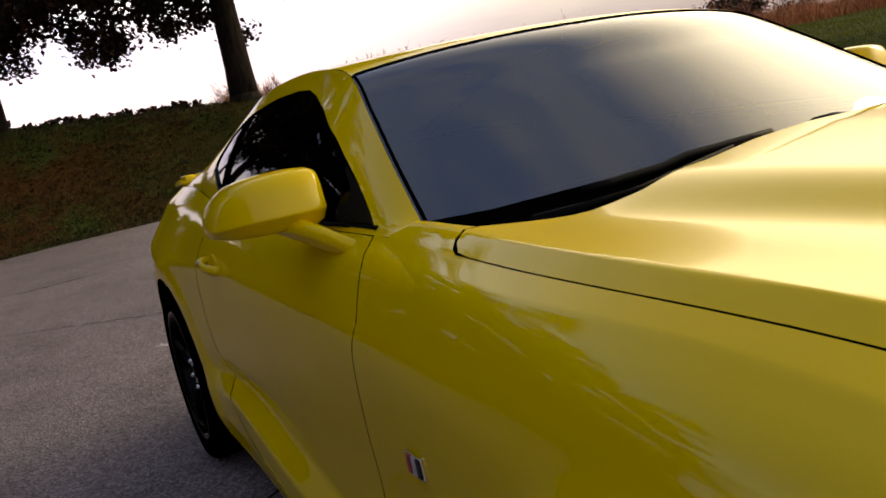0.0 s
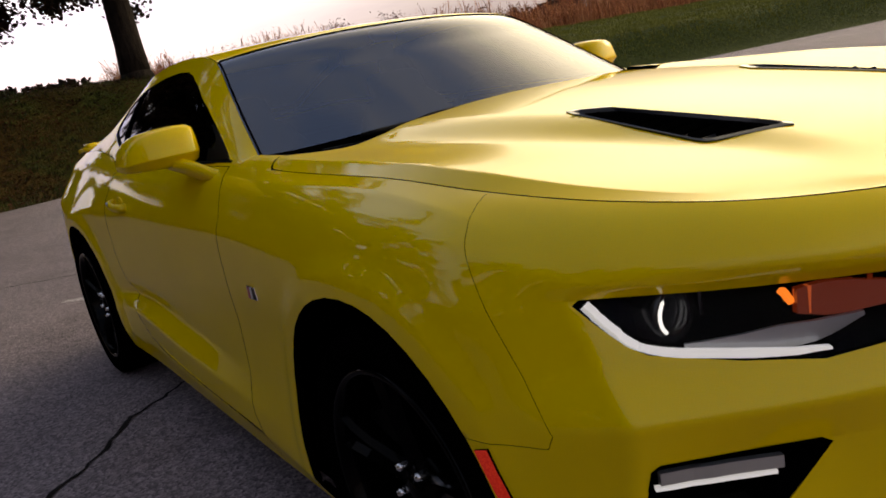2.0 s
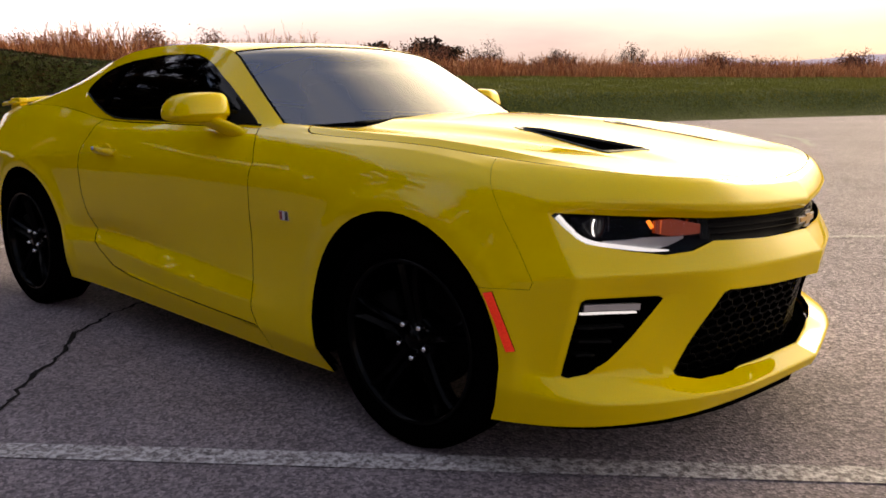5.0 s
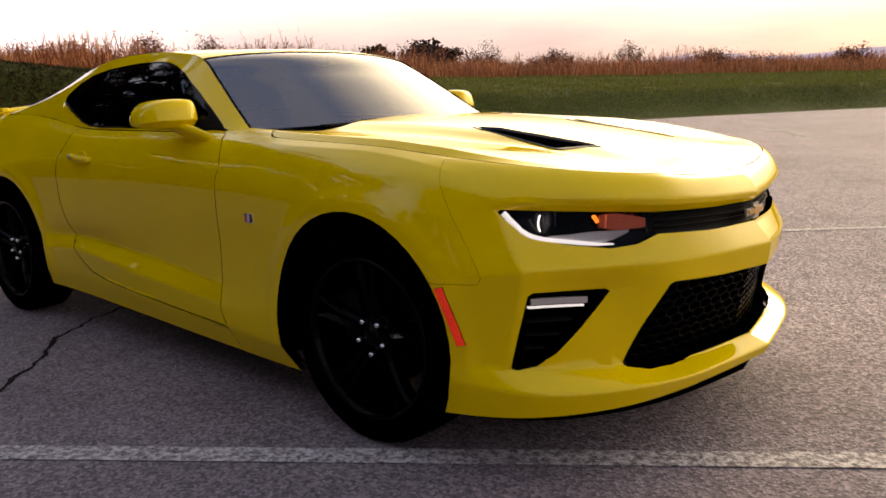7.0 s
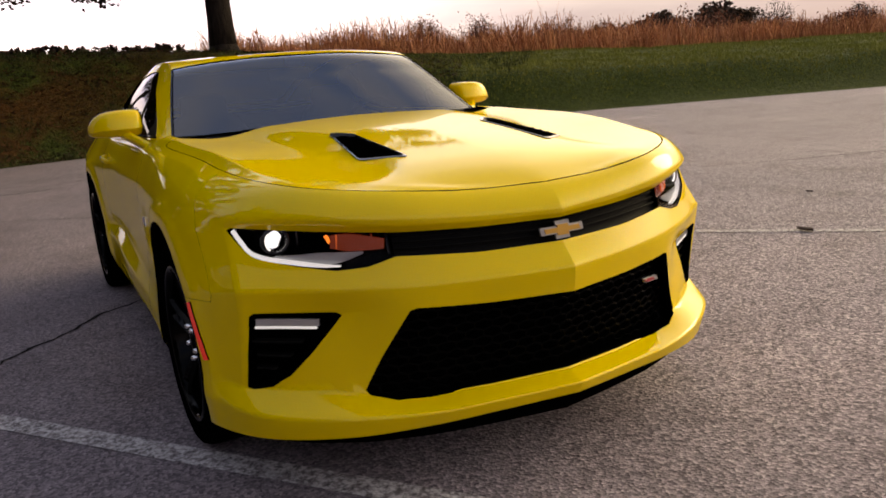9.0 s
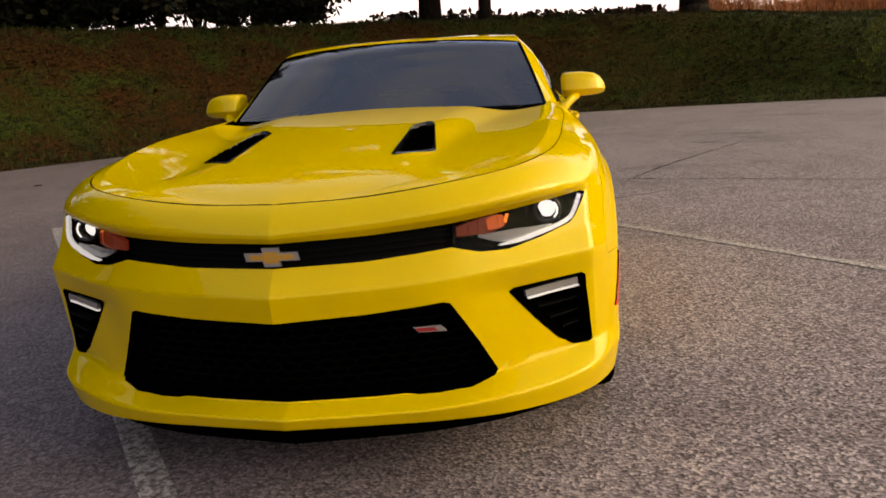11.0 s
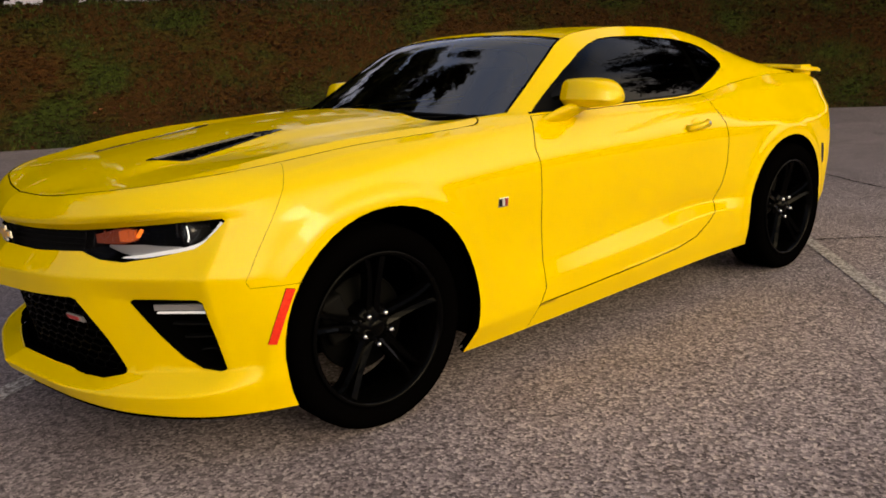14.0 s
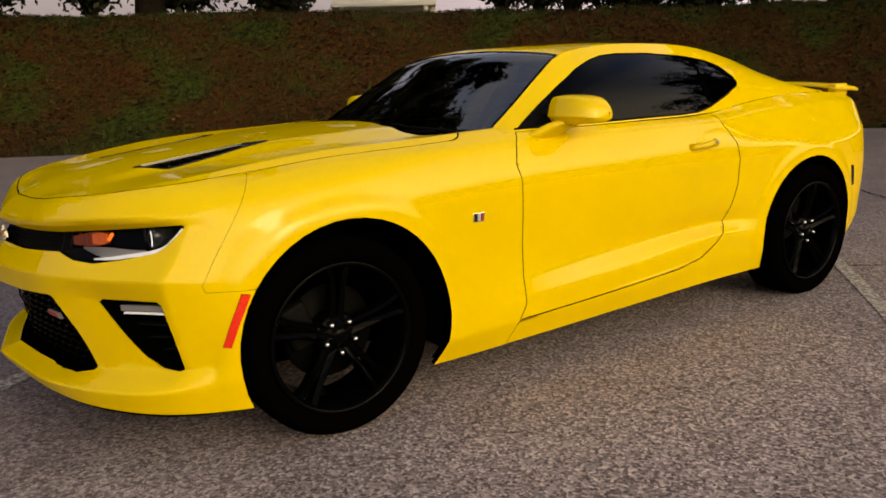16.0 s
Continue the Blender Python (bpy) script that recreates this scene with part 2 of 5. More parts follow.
def glass_material(name, tint, density, ior=1.5, sheen=(1, 1, 1)):
    """Thin tinted pane: clear tint behind, Fresnel gloss in front."""
    m = bpy.data.materials.new(name)
    m.use_nodes = True
    nt = m.node_tree
    nt.nodes.clear()
    out = nt.nodes.new("ShaderNodeOutputMaterial")
    mixer = nt.nodes.new("ShaderNodeMixShader")
    see = nt.nodes.new("ShaderNodeBsdfTransparent")
    see.inputs[0].default_value = (*[c * density for c in tint], 1)
    shine = nt.nodes.new("ShaderNodeBsdfGlossy")
    shine.inputs["Color"].default_value = (*sheen, 1)
    shine.inputs["Roughness"].default_value = 0.015
    fr = nt.nodes.new("ShaderNodeFresnel")
    fr.inputs[0].default_value = ior
    nt.links.new(fr.outputs[0], mixer.inputs[0])
    nt.links.new(see.outputs[0], mixer.inputs[1])
    nt.links.new(shine.outputs[0], mixer.inputs[2])
    nt.links.new(mixer.outputs[0], out.inputs[0])
    return m


PAINT = paint_material()
ASPHALT = asphalt_material()
LINE = line_material()
GRASS = ground_material()
BARK = bark_material()
BLACK_GLOSS = mat("gloss_black", (0.004, 0.004, 0.004), 0.14, coat=0.25, spec=0.3)
NET = mat("dark_net", (0.0012, 0.0012, 0.0012), 0.3, spec=0.03)
BLACK = mat("matt_black", (0.003, 0.003, 0.003), 0.6, spec=0.06)
# near-black for plastic parts, and for the shade painted into gaps and folds
VOID = mat("black_plastic_and_gap_shade", (0.0008, 0.0008, 0.0008), 0.9, spec=0.0)
RUBBER = mat("rubber", (0.001, 0.0009, 0.0009), 0.9, spec=0.0)
RIM = mat("gloss_black_alloy", (0.001, 0.001, 0.001), 0.10, 0.0, 0.0, spec=0.055)
CHROME = mat("chrome", (0.75, 0.75, 0.76), 0.2, 1.0)
STEEL = mat("brake_steel", (0.002, 0.002, 0.002), 0.6, 0.0, spec=0.05)
EMBLEM_RIM = mat("satin_chrome", (0.45, 0.45, 0.46), 0.42, 0.9)
GOLD = mat("gold_enamel", (0.62, 0.34, 0.05), 0.3, 0.2, 0.6)
SILVER = mat("silver_plastic", (0.42, 0.42, 0.42), 0.3, 0.6)
# red marker lens, with a weak glow of its own
RED = lens_material("red_lens", (0.60, 0.014, 0.003), (0.85, 0.06, 0.008), 260.0, 0.25)
LENS = mat("projector_glass", (0.012, 0.013, 0.014), 0.04, coat=0.5)
ORANGE = mat("orange_lens", (0.09, 0.022, 0.010), 0.16, coat=0.4, spec=0.4, emit=(1.0, 0.11, 0.02), power=0.06)
ORANGE_LIT = mat("lit_orange_lens", (0.28, 0.055, 0.014), 0.2, coat=0.4, emit=(1.0, 0.17, 0.03), power=0.27)
AMBER_GLOW = mat("lit_amber_bulb", (0.6, 0.12, 0.02), 0.3, emit=(1.0, 0.22, 0.02), power=0.9)
LAMP_WHITE = mat("lit_light_strip", (0.6, 0.6, 0.62), 0.25, emit=(1.0, 0.98, 0.95), power=0.36)
LAMP_BEAM = mat("lit_bulb_and_lens_glint", (0.9, 0.9, 0.9), 0.1, coat=1.0, emit=(1.0, 0.97, 0.88), power=0.9)
ENAMEL = mat("white_enamel", (0.5, 0.5, 0.5), 0.3, coat=0.5)
SMOKE = mat("smoked_reflector", (0.03, 0.03, 0.032), 0.2, 0.6)
BADGE_RED = mat("red_enamel", (0.35, 0.02, 0.02), 0.3, coat=0.6)
CLOTH = mat("dark_upholstery", (0.035, 0.036, 0.042), 0.75)
WINDSHIELD = glass_material("windshield_glass", (0.80, 0.86, 0.92), 0.44, 2.24, (0.95, 0.96, 1.0))
TINTED = glass_material("tinted_glass", (0.75, 0.8, 0.8), 0.03, 1.20)
MIRROR = mat("mirror_glass", (0.85, 0.85, 0.85), 0.02, 1.0)
CRACK = mat("crack_shadow", (0.016, 0.014, 0.013), 0.95, spec=0.05)
SEAL = mat("pale_filler", (0.34, 0.33, 0.31), 0.85)
# ---- mesh helpers ----
def thing(name, label, category, at=(0, 0, 0), group="", kind=""):
    e = tagged(new(name), label, category, group, kind)
    e.location = at
    return e


def mesh_of(name, bm, material, smooth=True):
    me = bpy.data.meshes.new(name)
    bm.normal_update()
    bm.to_mesh(me)
    bm.free()
    me.materials.append(material)
    # second slot: black that paints shade on the folded panel edges
    me.materials.append(VOID)
    if smooth:
        me.polygons.foreach_set("use_smooth", [True] * len(me.polygons))
    return me


def part(name, bm, material, parent, label="", smooth=True):
    ob = new(name, mesh_of(name, bm, material, smooth))
    ob.parent = parent
    return tagged(ob, label)


def solo(name, bm, material, label, category="", kind="", group="", smooth=True):
    return tagged(new(name, mesh_of(name, bm, material, smooth)), label, category, group, kind)


def raw(name, verts, faces, material, smooth=False):
    me = bpy.data.meshes.new(name)
    me.from_pydata(verts, [], faces)
    me.materials.append(material)
    if smooth:
        me.polygons.foreach_set("use_smooth", [True] * len(me.polygons))
    return new(name, me)


def box_bm(sx, sy, sz, bevel=0.0, m=None):
    bm = bmesh.new()
    bmesh.ops.create_cube(bm, size=1.0, matrix=Matrix.Diagonal((sx, sy, sz, 1)))
    if bevel:
        bmesh.ops.bevel(bm, geom=bm.edges[:], offset=bevel, segments=2, affect="EDGES", profile=0.6)
    if m:
        bm.transform(m)
    return bm


def lathe_bm(profile, steps=48, axis_y=True):
    """A ring swept round the y axis from (radius, y) pairs."""
    bm = bmesh.new()
    rings = []
    for k in range(steps):
        a = 2 * math.pi * k / steps
        rings.append([bm.verts.new((r * math.cos(a), y, r * math.sin(a))) for r, y in profile])
    for k in range(steps):
        a, b = rings[k], rings[(k + 1) % steps]
        for i in range(len(profile) - 1):
            bm.faces.new((a[i], a[i + 1], b[i + 1], b[i]))
    bmesh.ops.recalc_face_normals(bm, faces=bm.faces)
    return bm


def tube_bm(points, radius, sides=8, bm=None, taper=None):
    """A round bar along points; taper: end radius."""
    bm = bm or bmesh.new()
    pts = [Vector(p) for p in points]
    rings = []
    for i, p in enumerate(pts):
        d = (pts[min(i + 1, len(pts) - 1)] - pts[max(i - 1, 0)]).normalized()
        u = d.orthogonal().normalized()
        w = d.cross(u)
        r = radius if taper is None else radius + (taper - radius) * i / (len(pts) - 1)
        rings.append([bm.verts.new(p + (u * math.cos(2 * math.pi * k / sides) + w * math.sin(2 * math.pi * k / sides)) * r) for k in range(sides)])
    for a, b in zip(rings, rings[1:]):
        # match the closest start so that rings do not twist
        off = min(range(sides), key=lambda s: (a[0].co - b[s].co).length)
        for k in range(sides):
            bm.faces.new((a[k], a[(k + 1) % sides], b[(k + 1 + off) % sides], b[(k + off) % sides]))
    bm.faces.new(rings[0][::-1])
    bm.faces.new(rings[-1])
    return bm


def prism_bm(outline, thick, to_world, bevel=0.0):
    """A plate from a 2D outline (u, v), thick along w; to_world maps (u, v, w) to a place."""
    bm = bmesh.new()
    a = [bm.verts.new(to_world(u, v, 0.0)) for u, v in outline]
    b = [bm.verts.new(to_world(u, v, thick)) for u, v in outline]
    bm.faces.new(a)
    bm.faces.new(b[::-1])
    n = len(outline)
    for i in range(n):
        bm.faces.new((a[i], b[i], b[(i + 1) % n], a[(i + 1) % n]))
    bmesh.ops.recalc_face_normals(bm, faces=bm.faces)
    if bevel:
        bmesh.ops.bevel(bm, geom=bm.edges[:], offset=bevel, segments=2, affect="EDGES", profile=0.6)
    return bm


def flipped(bm):
    """The same mesh on the car's other side."""
    c = bm.copy()
    bmesh.ops.scale(c, vec=(1, -1, 1), verts=c.verts)
    bmesh.ops.reverse_faces(c, faces=c.faces)
    return c


def inside(poly, a, b):
    hit, n = False, len(poly)
    for i in range(n):
        (x1, y1), (x2, y2) = poly[i], poly[(i + 1) % n]
        if (y1 > b) != (y2 > b) and a < (x2 - x1) * (b - y1) / (y2 - y1) + x1:
            hit = not hit
    return hit


def carve(bm, poly, axes, keep=lambda c: True):
    """Cuts the outline poly (seen along the third axis) into the faces of bm; returns the faces within."""
    i, j = axes
    n = len(poly)
    for k in range(n):
        p, q = poly[k], poly[(k + 1) % n]
        d = (q[0] - p[0], q[1] - p[1])
        length = math.hypot(*d)
        if length < 1e-6:
            continue
        near = []
        for f in bm.faces:
            c = f.calc_center_median()
            if not keep(c):
                continue
            t = max(-0.03 / length, min(1 + 0.03 / length, ((c[i] - p[0]) * d[0] + (c[j] - p[1]) * d[1]) / length ** 2))
            if math.hypot(c[i] - p[0] - t * d[0], c[j] - p[1] - t * d[1]) < 0.045:
                near.append(f)
        if not near:
            continue
        co, no = [0, 0, 0], [0, 0, 0]
        co[i], co[j] = p
        no[i], no[j] = d[1] / length, -d[0] / length
        geom = set(near)
        for f in near:
            geom.update(f.edges)
            geom.update(f.verts)
        bmesh.ops.bisect_plane(bm, geom=list(geom), dist=0.0004, plane_co=co, plane_no=no)
    out = []
    for f in bm.faces:
        c = f.calc_center_median()
        if keep(c) and inside(poly, c[i], c[j]):
            out.append(f)
    return out


def only(bm, layer, number):
    """A copy of bm with the faces that carry this number."""
    c = bm.copy()
    lay = c.faces.layers.int[layer]
    bmesh.ops.delete(c, geom=[f for f in c.faces if f[lay] != number], context="FACES")
    return c


def hem(bm, gap=0.002, depth=0.014):
    """Draws the free edges of a panel in a little and folds them inwards, painted black as gap shade."""
    bm.normal_update()
    rim = [e for e in bm.edges if e.is_boundary and not all(abs(v.co.y) < 1e-4 for v in e.verts)]
    move = {}
    for e in rim:
        f = e.link_faces[0]
        d = (e.verts[1].co - e.verts[0].co)
        if d.length < 1e-7:
            continue
        inward = f.normal.cross(d).normalized()
        if inward.dot(f.calc_center_median() - e.verts[0].co) < 0:
            inward = -inward
        for v in e.verts:
            move.setdefault(v, []).append((inward, f.normal.copy()))
    normals = {}
    for v, items in move.items():
        s = Vector((0, 0, 0))
        nn = Vector((0, 0, 0))
        for a, b in items:
            s += a
            nn += b
        if abs(v.co.y) < 1e-4:
            s.y = 0
        if s.length > 1e-6:
            v.co += s.normalized() * (gap(v.co) if callable(gap) else gap)
        normals[v] = nn.normalized()
    fresh = {}
    for v, nn in normals.items():
        fresh[v] = bm.verts.new(v.co - nn * depth)
    for e in rim:
        a, b = e.verts
        if a not in fresh or b not in fresh:
            continue
        e.smooth = False
        f = e.link_faces[0]
        loop = next(l for l in f.loops if l.edge == e)
        if loop.vert == a:
            a, b = b, a
        try:
            bm.faces.new((a, b, fresh[b], fresh[a])).material_index = 1
        except ValueError:
            pass
    return bm


def whole(bm, keel=False):
    """Half a panel and its mirror image, joined on the centre line; keel: with an edge there."""
    for v in bm.verts:
        if abs(v.co.y) < 1e-3:
            v.co.y = 0
    other = flipped(bm)
    me = bpy.data.meshes.new("tmp")
    other.to_mesh(me)
    other.free()
    bm.from_mesh(me)
    bpy.data.meshes.remove(me)
    bmesh.ops.remove_doubles(bm, verts=[v for v in bm.verts if abs(v.co.y) < 1e-4], dist=0.0005)
    if keel:
        for e in bm.edges:
            if all(abs(v.co.y) < 1e-4 for v in e.verts) and e.verts[0].co.x < -.3:
                e.smooth = False
    return bm


def spline(knots, per):
    """A smooth curve through the knots, per points a span; chordal tangents, one-sided at the ends."""
    k = np.array(knots, float)
    s = np.concatenate([[0], np.cumsum(np.maximum(np.linalg.norm(np.diff(k, axis=0), axis=1), 1e-6) ** 0.8)])
    d = np.diff(k, axis=0) / np.diff(s)[:, None]
    m = np.empty_like(k)
    m[0], m[-1] = d[0], d[-1]
    h = np.diff(s)
    m[1:-1] = (d[:-1] * h[1:, None] + d[1:] * h[:-1, None]) / (h[1:] + h[:-1])[:, None]
    out = []
    for i in range(len(k) - 1):
        for t in np.arange(per) / per:
            a, b = t * t * (3 - 2 * t), t * (1 - t)
            out.append(k[i] * (1 - a) + k[i + 1] * a + h[i] * b * ((1 - t) * m[i] - t * m[i + 1]))
    out.append(k[-1])
    return np.array(out)


def lookup(x, pairs):
    return float(np.interp(x, [p[0] for p in pairs], [p[1] for p in pairs]))


def grid_bm(pts):
    bm = bmesh.new()
    vs = [[bm.verts.new(p) for p in row] for row in pts]
    for a, b in zip(vs, vs[1:]):
        for i in range(len(a) - 1):
            try:
                bm.faces.new((a[i], a[i + 1], b[i + 1], b[i]))
            except ValueError:
                pass
    bmesh.ops.remove_doubles(bm, verts=bm.verts, dist=0.0003)
    return bm
# ---- the car: x runs back from the front axle, y to its right, z up ----
# Feature lines of one side: nose centre, round the corner, along the flank, to the tail.
def feature(nose, flank, tail):
    return nose + flank + tail


def tail_of(y, z, x=3.72):
    return [(3.36 - 0.03 * (1 - y), 0.93 * y, z), (3.60, 0.76 * y, z + 0.005), (x, 0.42 * y, z + 0.01), (x + 0.02, 0.0, z + 0.01)]


LINES = [
    # hood shut line, then the belt line, then the edge of the boot lid
    feature([(-.815, 0, .829), (-.788, .25, .836), (-.736, .46, .857), (-.615, .637, .878), (-.45, .728, .897)],
            [(-.22, .771, .920), (0, .783, .942), (.42, .796, .962), (.80, .785, .980), (1.40, .790, .987), (2.10, .772, 1.000), (2.42, .742, 1.036), (2.80, .705, 1.064), (3.10, .685, 1.066)],
            [(3.36, .66, 1.058), (3.58, .58, 1.045), (3.68, .35, 1.045), (3.70, 0, 1.045)]),
    # brow over the slit, running back into the crest of the fender
    feature([(-.885, 0, .760), (-.848, .25, .772), (-.796, .46, .787), (-.690, .655, .803), (-.500, .808, .826)],
            [(-.29, .836, .886), (0, .824, .927), (.42, .838, .945), (.80, .818, .958), (1.40, .818, .965), (2.10, .808, .982), (2.42, .788, .998), (2.80, .770, 1.012), (3.10, .752, 1.014)],
            [(3.36, .725, 1.015), (3.58, .63, 1.020), (3.70, .37, 1.025), (3.72, 0, 1.025)]),
    # roll under the brow and of the fender
    feature([(-.882, 0, .748), (-.845, .25, .758), (-.788, .461, .770), (-.672, .655, .786), (-.487, .826, .806)],
            [(-.29, .876, .850), (0, .893, .878), (.42, .872, .908), (.80, .848, .920), (1.40, .842, .930), (2.10, .838, .950), (2.42, .826, .946), (2.80, .818, .946), (3.10, .800, .946)],
            [(3.34, .77, .960), (3.58, .66, .985), (3.71, .38, 1.0), (3.73, 0, 1.0)]),
    # upper edge of the slit and the headlamp; shoulder of the flank
    feature([(-.868, 0, .732), (-.828, .25, .738), (-.757, .463, .748), (-.637, .65, .764), (-.463, .841, .783)],
            [(-.325, .902, .772), (0, .930, .785), (.42, .910, .805), (.80, .888, .825), (1.40, .880, .835), (2.10, .878, .845), (2.42, .888, .832), (2.80, .906, .815), (3.10, .892, .815)],
            tail_of(.90, .86)),
    # lower edge of the slit
    feature([(-.880, 0, .667), (-.843, .25, .672), (-.772, .467, .685), (-.668, .655, .668), (-.512, .843, .692)],
            [(-.36, .912, .672), (0, .941, .685), (.42, .915, .685), (.80, .893, .690), (1.40, .884, .695), (2.10, .884, .700), (2.42, .892, .705), (2.80, .905, .710), (3.10, .893, .700)],
            tail_of(.92, .71, 3.76)),
    # the chin crease
    feature([(-.934, 0, .602), (-.884, .25, .604), (-.815, .46, .608), (-.715, .64, .613), (-.562, .852, .620)],
            [(-.398, .915, .600), (0, .943, .600), (.42, .912, .585), (.80, .888, .565), (1.40, .876, .565), (2.10, .880, .565), (2.42, .892, .575), (2.80, .905, .590), (3.10, .893, .580)],
            tail_of(.92, .58, 3.74)),
    # upper edge of the lower grille; hollow above the sill
    feature([(-.928, 0, .545), (-.874, .25, .546), (-.811, .457, .549), (-.682, .627, .540), (-.552, .848, .552)],
            [(-.418, .912, .530), (0, .942, .500), (.42, .912, .475), (.80, .893, .425), (1.40, .866, .452), (2.10, .850, .478), (2.42, .890, .474), (2.80, .903, .470), (3.10, .890, .460)],
            tail_of(.91, .46, 3.72)),
    # lower edge of the lower grille; ridge of the sill
    feature([(-.876, 0, .288), (-.830, .25, .284), (-.784, .42, .283), (-.700, .60, .312), (-.505, .856, .334)],
            [(-.402, .915, .345), (0, .940, .345), (.42, .922, .310), (.80, .910, .335), (1.40, .908, .378), (2.10, .892, .428), (2.42, .892, .390), (2.80, .900, .380), (3.10, .885, .360)],
            tail_of(.90, .36, 3.70)),
    # upper rim of the chin spoiler
    feature([(-.945, 0, .262), (-.900, .25, .259), (-.860, .43, .258), (-.766, .640, .264), (-.592, .845, .274)],
            [(-.394, .925, .290), (0, .938, .265), (.42, .925, .245), (.80, .908, .252), (1.40, .900, .268), (2.10, .884, .300), (2.42, .886, .285), (2.80, .890, .280), (3.10, .875, .280)],
            tail_of(.88, .30, 3.66)),
    # bottom edge
    feature([(-.928, 0, .228), (-.884, .25, .223), (-.838, .43, .215), (-.754, .630, .206), (-.580, .828, .196)],
            [(-.372, .918, .188), (0, .915, .170), (.42, .880, .150), (.80, .874, .156), (1.40, .868, .174), (2.10, .862, .195), (2.42, .864, .200), (2.80, .865, .205), (3.10, .855, .215)],
            tail_of(.85, .24, 3.60)),
]
ALONG, ACROSS = 14, 7
ARCHES = [(0.034, 0.352, 0.404), (2.785, 0.352, 0.398)]


def crease(i, x):
    """How sharply the surface bends across feature line i at each length x: 0 soft, 1 sharp."""
    nose = {1: .92, 2: .45, 0: 0.0, 9: 0.0}.get(i, .95)
    side = np.zeros_like(x)
    if i == 1:
        side += .9 * np.clip((.25 - x) / .35, 0, 1)
    elif i == 3:
        side += .3 + .6 * np.clip((x - 2.15) / .3, 0, 1)
    elif i in (6, 7):
        side += .95
    elif i == 8:
        side += .7
    flank = np.clip((x + .5) / .25, 0, 1)       # 0 at the nose, 1 on the flank
    return (nose * (1 - flank) + side * flank)[:, None]


def skirt(offset=0.0):
    """The side and end skin of one half, as rows of points from the top line down."""
    rows = [np.concatenate([spline(l[:5], ALONG)[:-1], spline(l[4:], ALONG)]) if 3 <= i <= 7 else spline(l, ALONG) for i, l in enumerate(LINES)]
    n = len(rows)
    along = rows[4][:, 0]
    out = []
    for i in range(n - 1):
        a, b = rows[i], rows[i + 1]
        d = b - a
        before = rows[i - 1] if i else a - d
        after = rows[i + 2] if i + 2 < n else b + d
        soft_a = (b - before) / 2 if i else d
        soft_b = (after - a) / 2 if i + 2 < n else d
        fa, fb = crease(i, along), crease(i + 1, along)
        ma, mb = soft_a * (1 - fa) + d * fa, soft_b * (1 - fb) + d * fb
        if i == 0:          # the bumper's top leaves the hood in its slope and turns down to the brow
            nose = 1 - np.clip((along + .5) / .25, 0, 1)[:, None]
            ma = d * (1 + nose * np.array([.40, .40, -.50]))
            mb = d * (1 + nose * np.array([-.30, -.30, .35]))
        for t in np.arange(ACROSS) / ACROSS:
            h = t * t * (3 - 2 * t)
            out.append(a * (1 - h) + b * h + t * (1 - t) * ((1 - t) * ma - t * mb))
    out.append(rows[-1])
    g = np.array(out)
    for cx, cz, r in ARCHES:        # raised lip round each wheel arch
        d = np.hypot(g[..., 0] - cx, g[..., 2] - cz)
        t = np.clip((r + .082 - d) / .042, 0, 1)
        lip = t * t * (3 - 2 * t) * np.clip((g[..., 1] - .70) / .15, 0, 1) * np.clip((g[..., 2] - .18) / .15, 0, 1)
        g[..., 1] += (.010 if cx < 1 else .012) * lip
    if offset:
        du = np.gradient(g, axis=1)
        dv = np.gradient(g, axis=0)
        nrm = np.cross(du, dv)
        nrm /= np.maximum(np.linalg.norm(nrm, axis=2, keepdims=True), 1e-9)
        nrm[nrm[..., 1] * 0 + (nrm * (g - np.array([1.4, 0, 0.5]))).sum(axis=2) < 0] *= -1
        g = g - nrm * offset
        g[..., 1] = np.maximum(g[..., 1], 0)
    return g


def ring(cx, cz, r, steps=44):
    return [(cx + r * math.cos(2 * math.pi * k / steps), cz + r * math.sin(2 * math.pi * k / steps)) for k in range(steps)]


SLIT = [(-.02, .732), (.25, .738), (.463, .748), (.65, .765), (.826, .782), (.835, .776), (.822, .748), (.802, .714), (.786, .700), (.70, .676), (.615, .660), (.54, .665), (.467, .686), (.25, .672), (-.02, .668)]
FOG = [(.612, .534), (.625, .543), (.72, .548), (.815, .553), (.826, .545), (.836, .44), (.843, .336), (.830, .330), (.785, .336), (.742, .366), (.68, .44)]
LOWER = [(-.02, .528), (.25, .534), (.44, .546), (.458, .540), (.52, .42), (.570, .316), (.562, .302), (.50, .285), (.41, .279), (.352, .280), (.318, .286), (.25, .286), (-.02, .290)]
DOOR = [(.872, 1.10), (.870, .985), (.828, .940), (.796, .865), (.812, .800), (.812, .310), (.780, .252), (1.04, .262), (1.37, .280), (1.75, .302), (1.91, .330), (2.02, .388), (2.105, .460), (2.175, .660), (2.185, .780), (2.165, .860), (2.10, .945), (2.05, 1.10)]
FENDER = [(-.20, 1.10), (-.215, .945), (-.272, .888), (-.352, .770), (-.402, .690), (-.456, .600), (-.447, .579), (-.25, .572), (-.25, .10), (.70, .10), (.780, .252), (.812, .310), (.812, .800), (.796, .865), (.828, .940), (.870, .985), (.872, 1.10)]
MARKER = [(-.350, .567), (-.322, .560), (-.360, .480), (-.392, .400), (-.416, .405), (-.388, .480)]

def outward(bm, axis):
    bmesh.ops.recalc_face_normals(bm, faces=bm.faces)
    if sum(f.normal[axis] for f in bm.faces) < 0:
        bmesh.ops.reverse_faces(bm, faces=bm.faces)
    return bm


